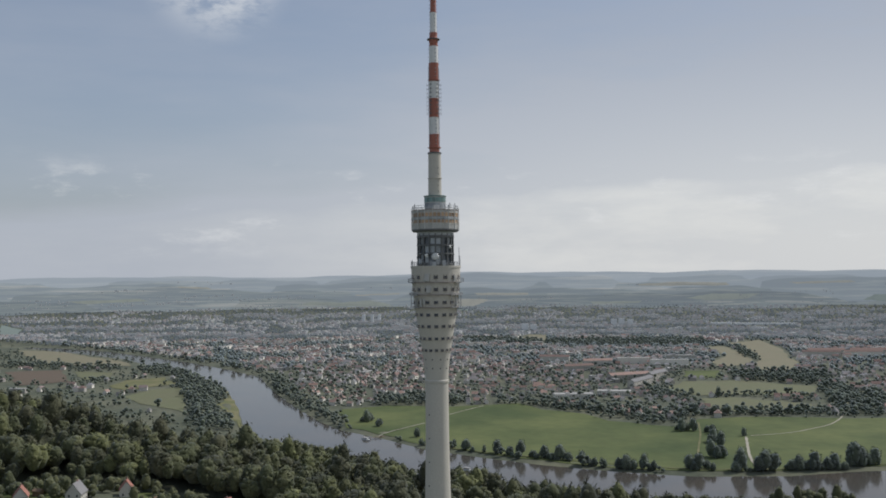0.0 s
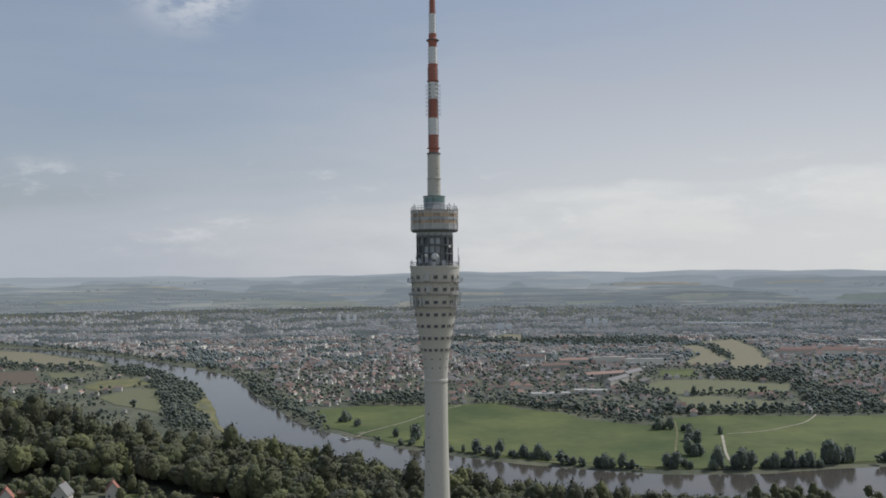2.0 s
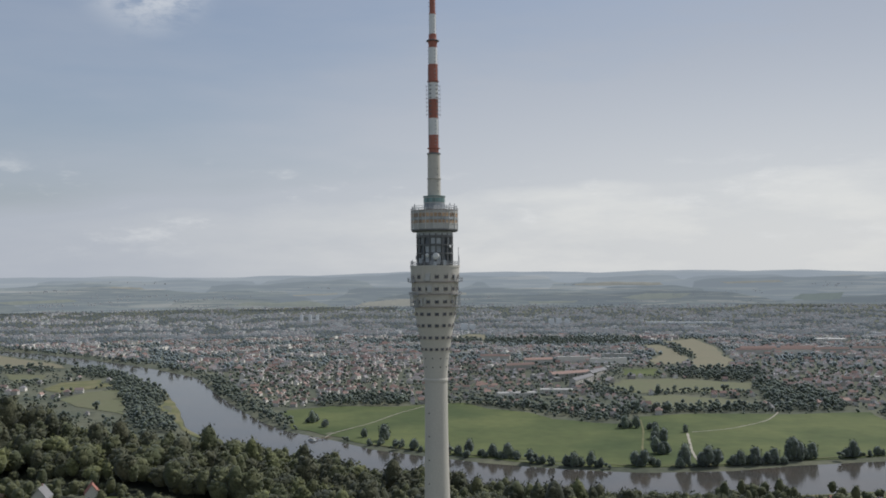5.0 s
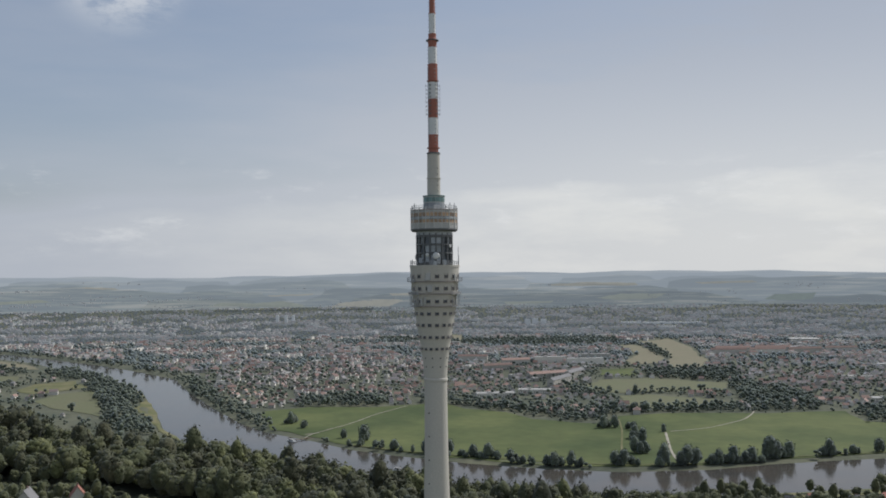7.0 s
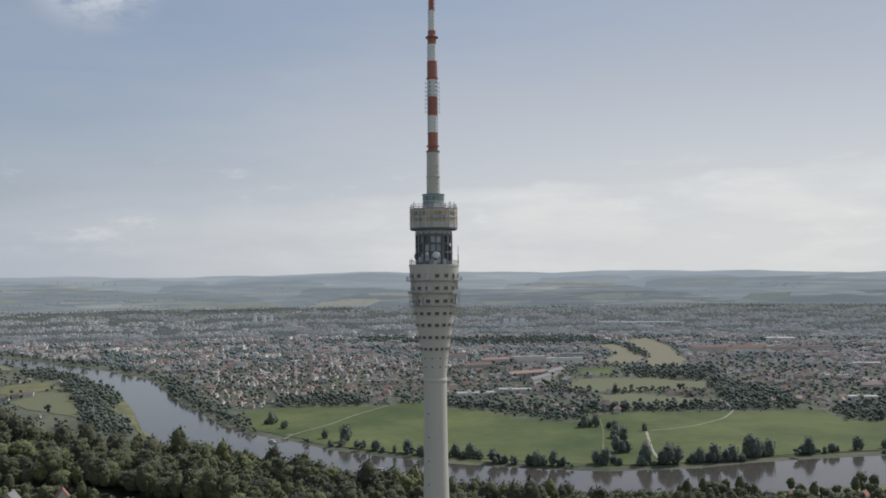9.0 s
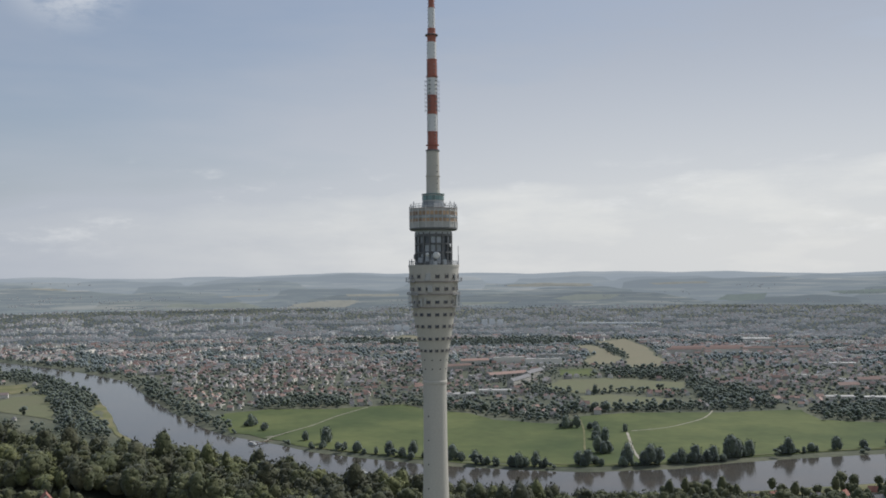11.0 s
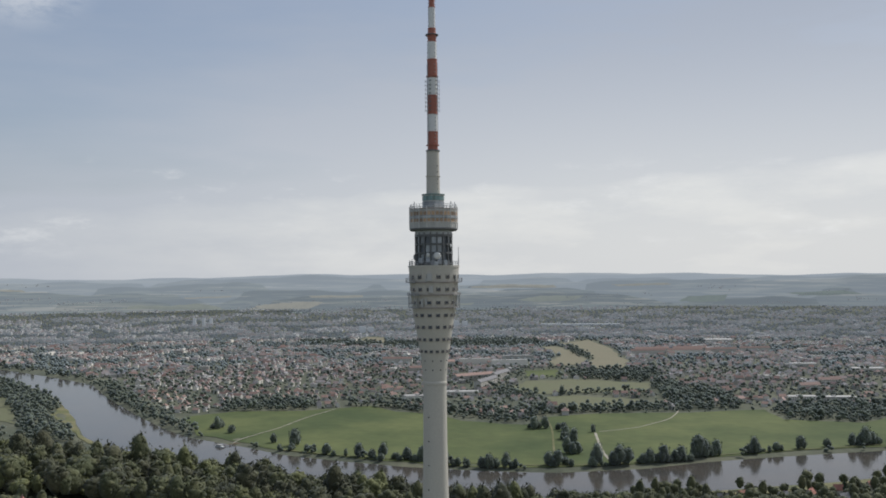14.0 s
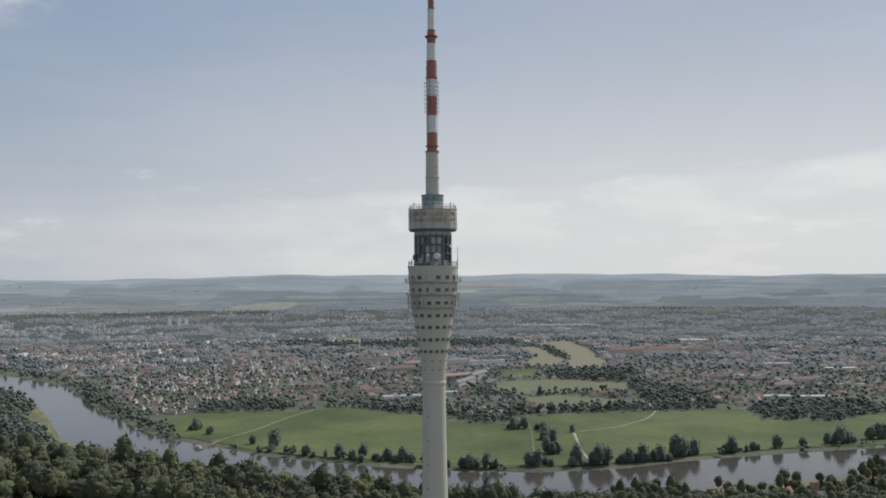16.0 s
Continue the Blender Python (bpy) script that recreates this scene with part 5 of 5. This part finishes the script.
def windows_on(l, w, h, thing, rows, gap=3.2, size=(1.1, 1.4)):
    me = mesh_of("window", *joined(box(-size[0] / 2 - .12, size[0] / 2 + .12, -.02, .1, -.12, size[1] + .12)), M["white_box"])
    pane = mesh_of("pane", *box(-size[0] / 2, size[0] / 2, -.05, .1, 0, size[1]), M["glass"])
    for k in range(rows):
        z = 1.0 + k * (h / rows)
        for length, dist, turn in ((l, w / 2, 0), (l, w / 2, math.pi), (w, l / 2, math.pi / 2), (w, l / 2, -math.pi / 2)):
            n = max(1, int(length / gap))
            for i in range(n):
                m = Matrix.Rotation(turn, 4, "Z") @ Matrix.Translation(((i + .5 - n / 2) * length / n, -dist, z))
                part("pane", pane, part("window", me, thing, "", m))


def make_house(l, w, h, rise, kind, roof_mat, chimney=True):
    house = new("house")
    walls, roof = {"gable": gable_parts, "hip": hip_parts}[kind](l, w, h, rise)
    part("wall", mesh_of("wall", *walls, M["wall"]), house)
    r = part("roof", mesh_of("roof", *roof, M[roof_mat]), house)
    if chimney:
        part("chimney", mesh_of("chimney", *box(l * .15, l * .15 + .9, -.4, .4, h + rise * .5, h + rise + 1.1), M["tile"]), r)
    return house


# the houses that stand nearest, on the hill and on the near bank
near_kinds = [make_house(11, 9, 5.6, 5.6, "gable", "slate"), make_house(9.5, 8, 4.6, 5.2, "gable", "new_tile"), make_house(10, 8.5, 4.8, 4.6, "gable", "new_tile")]
for k, (h_, lab) in enumerate(zip(near_kinds, ("white house with a steep grey gable roof", "small white house with a steep red tiled roof", "white house with a red tiled roof among trees"))):
    tagged(h_, lab, "house", "hillside houses")
    windows_on(*((11, 9, 5.4), (9.5, 8, 4.4), (10, 8.5, 4.6))[k], h_, 2 if k == 0 else 1)
used = set()
for x, y, turn, k in HILL_HOUSES + [(a, b, c, d) for a, b, c, d in BANK_HOUSES]:
    m = pose(x, y, ground_at(x, y) + .1, 0, 0, turn)
    if k not in used:
        used.add(k)
        near_kinds[k].matrix_basis = m
        one = near_kinds[k]
    else:
        one = copy_thing(near_kinds[k], m)
    one.scale = (.78, .78, .78) if y < 300 else (.9, .9, .9)

for x, y, l, w, h, turn, roof, label in BLOCKS:
    s = float(shrink(np.array([x]), np.array([y]))[0])
    b = new("apartment_block" if h > 9 else "hall")
    walls, top = flat_parts(l, w, h) if roof == "flat_roof" else gable_parts(l, w, h, 4.5)
    # far blocks take hall_dist, whose faint emission is painted haze
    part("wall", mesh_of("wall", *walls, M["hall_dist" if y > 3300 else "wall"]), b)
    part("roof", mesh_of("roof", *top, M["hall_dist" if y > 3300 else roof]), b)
    if y < 2000:
        n = int(l / 4)
        strip = mesh_of("window", *box(-.8, .8, -.06, .1, 0, 1.5), M["glass"])
        for k in range(max(1, int(h / 3.2))):
            for i in range(n):
                part("window", strip, b, "", Matrix.Translation(((i + .5 - n / 2) * l / n, -w / 2, 1 + 3.1 * k)))
    b.matrix_basis = pose(x, y, ground_at(x, y), 0, 0, turn)
    tagged(b, label, "building", "large buildings of the town")


def wooded(x, y):
    """1 in the woods and parks of the valley, 0 in its built-up quarters."""
    return step(.5 + 2.6 * (waves(x, y * 1.9, 560, 77) + .45 * waves(x, y * 1.6, 190, 6) - .12))


def house_places():
    x, y = jitter_grid(-2400, 2400, 1180, 4500, 20.0, rng_t)
    r = np.hypot(x, y + 258)
    keep = in_sight(x, y, 34) & (r < 4620) & (river_side(x, y) > 45) & inside(SOUTH_SIDE, x, y) & ~inside(MEADOW, x, y) & (edge_distance(MEADOW, x, y) > 12)
    keep &= free_of(x, y, FIELD_POLYS, 10) & free_of(x, y, WOODS)
    d = town_density(x, y)
    keep &= rng_t.uniform(0, 1, len(x)) < np.where(r > 2400, .78 * (wooded(x, y) < .5), .72 * np.clip(d, .04, .92))
    for bx, by, l, w, *_ in BLOCKS:
        keep &= np.hypot(x - bx, y - by) > l * .42 + 8
    x, y, d = x[keep], y[keep], d[keep]
    # a few by the far left river side and left plain
    x2, y2 = jitter_grid(-1500, -520, 1250, 2100, 24, rng_t)
    keep = in_sight(x2, y2, 33) & ~inside(SOUTH_SIDE, x2, y2) & (river_side(x2, y2) > 60) & (hill(x2, y2) < 12) & free_of(x2, y2, FIELD_POLYS, 6) & free_of(x2, y2, WOODS) & (waves(x2, y2, 300, 2) > .1)
    keep &= rng_t.uniform(0, 1, len(x2)) < .16
    return np.concatenate([x, x2[keep]]), np.concatenate([y, y2[keep]])


hx, hy = house_places()
order = np.argsort(np.hypot(hx, hy + 258))
hx, hy = hx[order], hy[order]
town_kinds = [make_house(13, 11, 7, 5, "hip", "tile", False), make_house(12, 9, 5.5, 5, "gable", "tile", False), make_house(15, 11, 8, 4.6, "gable", "tile", False), make_house(11, 10, 6.5, 4.5, "hip", "slate", False),
              make_house(20, 10, 7, 4.5, "gable", "tile", False), make_house(10, 8, 5, 4.5, "gable", "slate", False)]
town_labels = ("pale villa with a red hipped roof", "pale house with a red gabled roof", "large cream house with a red gabled roof", "pale villa with a grey hipped roof", "long pale house with a red roof", "small pale house with a grey roof")
for h_, lab in zip(town_kinds, town_labels):
    tagged(h_, lab, "house", "houses of the town")
hz = ground(hx, hy)
turn_field = 25 * waves(hx, hy, 600, 31)
for i in range(290):
    k = rng_t.randint(6) if i >= 6 else i
    m = pose(hx[i], hy[i], hz[i], 0, 0, float(turn_field[i]) + 90 * rng_t.randint(2))
    if i < 6:
        town_kinds[i].matrix_basis = m
    else:
        copy_thing(town_kinds[k], m).scale = tuple([.62 + .22 * (i * 37 % 11) / 11] * 3)


for i, (x, y) in enumerate(((150, 1272), (166, 1256), (182, 1242), (198, 1250), (212, 1222), (226, 1212), (160, 1298), (186, 1282), (206, 1268), (100, 1326), (80, 1346), (122, 1312), (60, 1362), (232, 1236), (238, 1262),
                            (660, 1300), (690, 1310), (560, 1290), (575, 1318), (600, 1300), (625, 1330), (590, 1345))):
    copy_thing(town_kinds[i % 6], pose(x, y, ground_at(x, y), 0, 0, 40 * i % 97)).scale = (.9, .9, .9)


def fan(faces):
    return [(f[0], f[i], f[i + 1]) for f in faces for i in range(1, len(f) - 1)]


def far_town():
    shapes = []
    for parts in (gable_parts(12, 10, 6, 5), hip_parts(14, 12, 8, 5), gable_parts(20, 11, 8, 5), hip_parts(11, 10, 6, 4.5), flat_parts(24, 12, 9), flat_parts(40, 14, 11)):
        shapes.append([(np.array(v, float), np.array(fan(f))) for v, f in parts])
    vs, fs, ms, n = [], [], [], 0
    # beyond this, walls and roofs take the emissive painted-haze materials
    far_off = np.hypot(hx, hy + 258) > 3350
    sc = shrink(hx, hy)
    for i in range(290, len(hx)):
        near = hy[i] < 2300
        k = rng_t.choice(6, p=(.3, .28, .2, .17, .03, .02) if near else (.24, .22, .2, .12, .14, .08))
        a = math.radians(turn_field[i] + 90 * rng_t.randint(2))
        c, s = math.cos(a), math.sin(a)
        q = sc[i] * rng_t.uniform(.55, .95)
        for slot, (v, f) in enumerate(shapes[k]):
            p = v * q
            vs.append(np.stack([p[:, 0] * c - p[:, 1] * s + hx[i], p[:, 0] * s + p[:, 1] * c + hy[i], p[:, 2] + hz[i]], 1))
            fs.append(f + n)
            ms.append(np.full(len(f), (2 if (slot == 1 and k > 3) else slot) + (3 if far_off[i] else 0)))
            n += len(v)
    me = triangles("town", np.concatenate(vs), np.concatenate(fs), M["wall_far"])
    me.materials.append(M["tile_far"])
    me.materials.append(M["flat_roof"])
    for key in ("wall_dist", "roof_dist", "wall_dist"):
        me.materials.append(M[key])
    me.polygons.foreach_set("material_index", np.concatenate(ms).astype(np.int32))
    tagged(new("town_houses", me), "crowded pale houses with red and grey roofs across the valley", "town", kind="stuff")


far_town()


def far_villages():
    """Farms, villages and halls scattered over the far hills."""
    rng = np.random.RandomState(61)
    vs, fs, n = [], [], 0
    for _ in range(46):
        t0, d0, many = rng.uniform(-32, 32), 6 + 52 * rng.uniform(0, 1) ** 0.6, rng.randint(3, 16)
        for _ in range(many):
            x, y, z = (float(v) for v in far_spot(t0 + rng.normal(0, .7), max(3, d0 + rng.normal(0, 1.6)) / 1681))
            k = 0.976
            x, y, z = x * k, EYE_PLACE[1] + (y - EYE_PLACE[1]) * k, EYE_HEIGHT - (EYE_HEIGHT - z) * k
            l, w, h = rng.uniform(2, 6) * (3 if rng.uniform() < .08 else 1), rng.uniform(2, 4), rng.uniform(1.2, 3.0)
            v, f = box(x - l / 2, x + l / 2, y - w / 2, y + w / 2, z - 3, z + h)
            vs.append(np.array(v))
            fs.append(np.array(fan(f)) + n)
            n += len(v)
    # wall_dist emits faintly, as painted haze
    tagged(new("far_villages", triangles("far_villages", np.concatenate(vs), np.concatenate(fs), M["wall_dist"])), "tiny pale villages scattered over the far hills, haze painted on", "village", kind="stuff")


far_villages()


def town_trees():
    tiny = [clump_crown(rng_t, h, r, 2, 1, 0, 0.14, .28, 1.1) for h, r in ((11, 5), (13, 6), (9, 5), (15, 6))]
    one = [clump_crown(rng_t, h, r, 1, 1, 0, 0.3, .3, 1.7) for h, r in ((11, 6), (13, 6), (9, 6))]
    # each farther tier has leaves with more haze painted into the material
    for name, r0, r1, gap in (("near", 1300, 2300, 12.0), ("far", 2300, 3350, 15.0), ("distant", 3350, 4620, 17.0)):
        x, y = jitter_grid(-2500, 2500, 1050, 4600, gap, rng_t)
        r = np.hypot(x, y + 258)
        keep = in_sight(x, y, 34) & (r >= r0) & (r < r1) & (river_side(x, y) > 18) & inside(SOUTH_SIDE, x, y) & ~inside(MEADOW, x, y) & free_of(x, y, FIELD_POLYS, 3)
        d = town_density(x, y)
        grove = step(.55 + .9 * waves(x, y, 95, 41))
        keep &= rng_t.uniform(0, 1, len(x)) < np.where(r < 2400, .72 * np.clip(1.25 - .75 * d, .5, 1) * (.25 + .72 * grove), .22 + .78 * wooded(x, y))
        x, y = x[keep], y[keep]
        s = shrink(x, y) * rng_t.uniform(.55, 1.15, len(x)) * {"near": 1.0, "far": 1.15, "distant": 1.45}[name]
        p = np.stack([x, y, s, rng_t.uniform(.7, 1.1, len(x))], 1)
        p[:, 3] *= 0.62 if name == "distant" else 1.0
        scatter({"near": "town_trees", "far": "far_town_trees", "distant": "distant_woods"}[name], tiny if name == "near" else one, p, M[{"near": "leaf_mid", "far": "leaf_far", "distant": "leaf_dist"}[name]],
                {"near": "dark green garden trees among the houses", "far": "green trees and copses in the farther town", "distant": "pale woods at the end of the valley, haze painted on"}[name], "trees", True)


town_trees()


# ---------------------------------------------------------------- boats and landing stage
def make_boat(x, y, turn, length, label):
    boat = new("boat")
    l, w = length / 2, length * .13
    rows = [(-l, .75), (-l * .5, 1), (l * .4, 1), (l * .8, .6), (l, .05)]
    verts, faces = [], []
    for px, s in rows:
        for py, pz in ((-w * s, 1.4), (-w * s * .8, -.3), (w * s * .8, -.3), (w * s, 1.4)):
            verts.append((px, py, pz))
    for i in range(len(rows) - 1):
        for k in range(4):
            faces.append((i * 4 + k, i * 4 + (k + 1) % 4, (i + 1) * 4 + (k + 1) % 4, (i + 1) * 4 + k))
    faces += [(3, 2, 1, 0)]
    part("hull", mesh_of("hull", verts, faces, M["white_box"]), boat)
    cabin = part("cabin", mesh_of("cabin", *box(-l * .7, l * .35, -w * .75, w * .75, 1.4, 3.2), M["white_box"]), boat)
    part("cabin_roof", mesh_of("cabin_roof", *box(-l * .75, l * .4, -w * .85, w * .85, 3.2, 3.5), M["flat_roof"]), boat)
    for i in range(5):
        part("window", mesh_of("window", *box(-l * .6 + i * l * .19, -l * .6 + i * l * .19 + l * .13, -w * .75 - .05, w * .75 + .05, 2.1, 2.9), M["glass"]), cabin)
    boat.matrix_basis = pose(x, y, 0, 0, 0, turn)
    return tagged(boat, label, "boat")


make_boat(-207, 1030, -42, 17, "white passenger boat moored at a landing stage")
make_boat(-53, 832, -30, 14, "small white boat near the wooded bank")
stage = new("landing_stage")
part("deck", mesh_of("deck", *box(0, 26, -1.2, 1.2, 1.3, 1.6), M["wood"]), stage)
for k in range(4):
    for s in (-1, 1):
        part("post", mesh_of("post", *box(1 + 8 * k - .2, 1 + 8 * k + .2, s * 1.1 - .2, s * 1.1 + .2, -2.5, 2.6), M["wood"]), stage)
stage.matrix_basis = pose(-203, 1036, 0, 0, 0, 38)
for sx, sy, turn, mat in ((-150, 176, 20, "wood"), (-140, 168, 50, "flat_roof"), (-205, 168, -10, "wood"), (-195, 140, 30, "wood"), (-122, 170, 10, "tile"), (-232, 168, 40, "slate")):
    shed = new("garden_shed")
    walls, roof = gable_parts(4.2, 3.0, 2.3, .9, .25)
    part("wall", mesh_of("wall", *walls, M["wood"]), shed)
    part("roof", mesh_of("roof", *roof, M[mat]), shed)
    shed.matrix_basis = pose(sx, sy, ground_at(sx, sy) + .3, 0, 0, turn)
    tagged(shed, "small wooden garden shed on the hill", "shed", "garden sheds")
tagged(stage, "narrow wooden landing stage reaching from the bank", "pier")
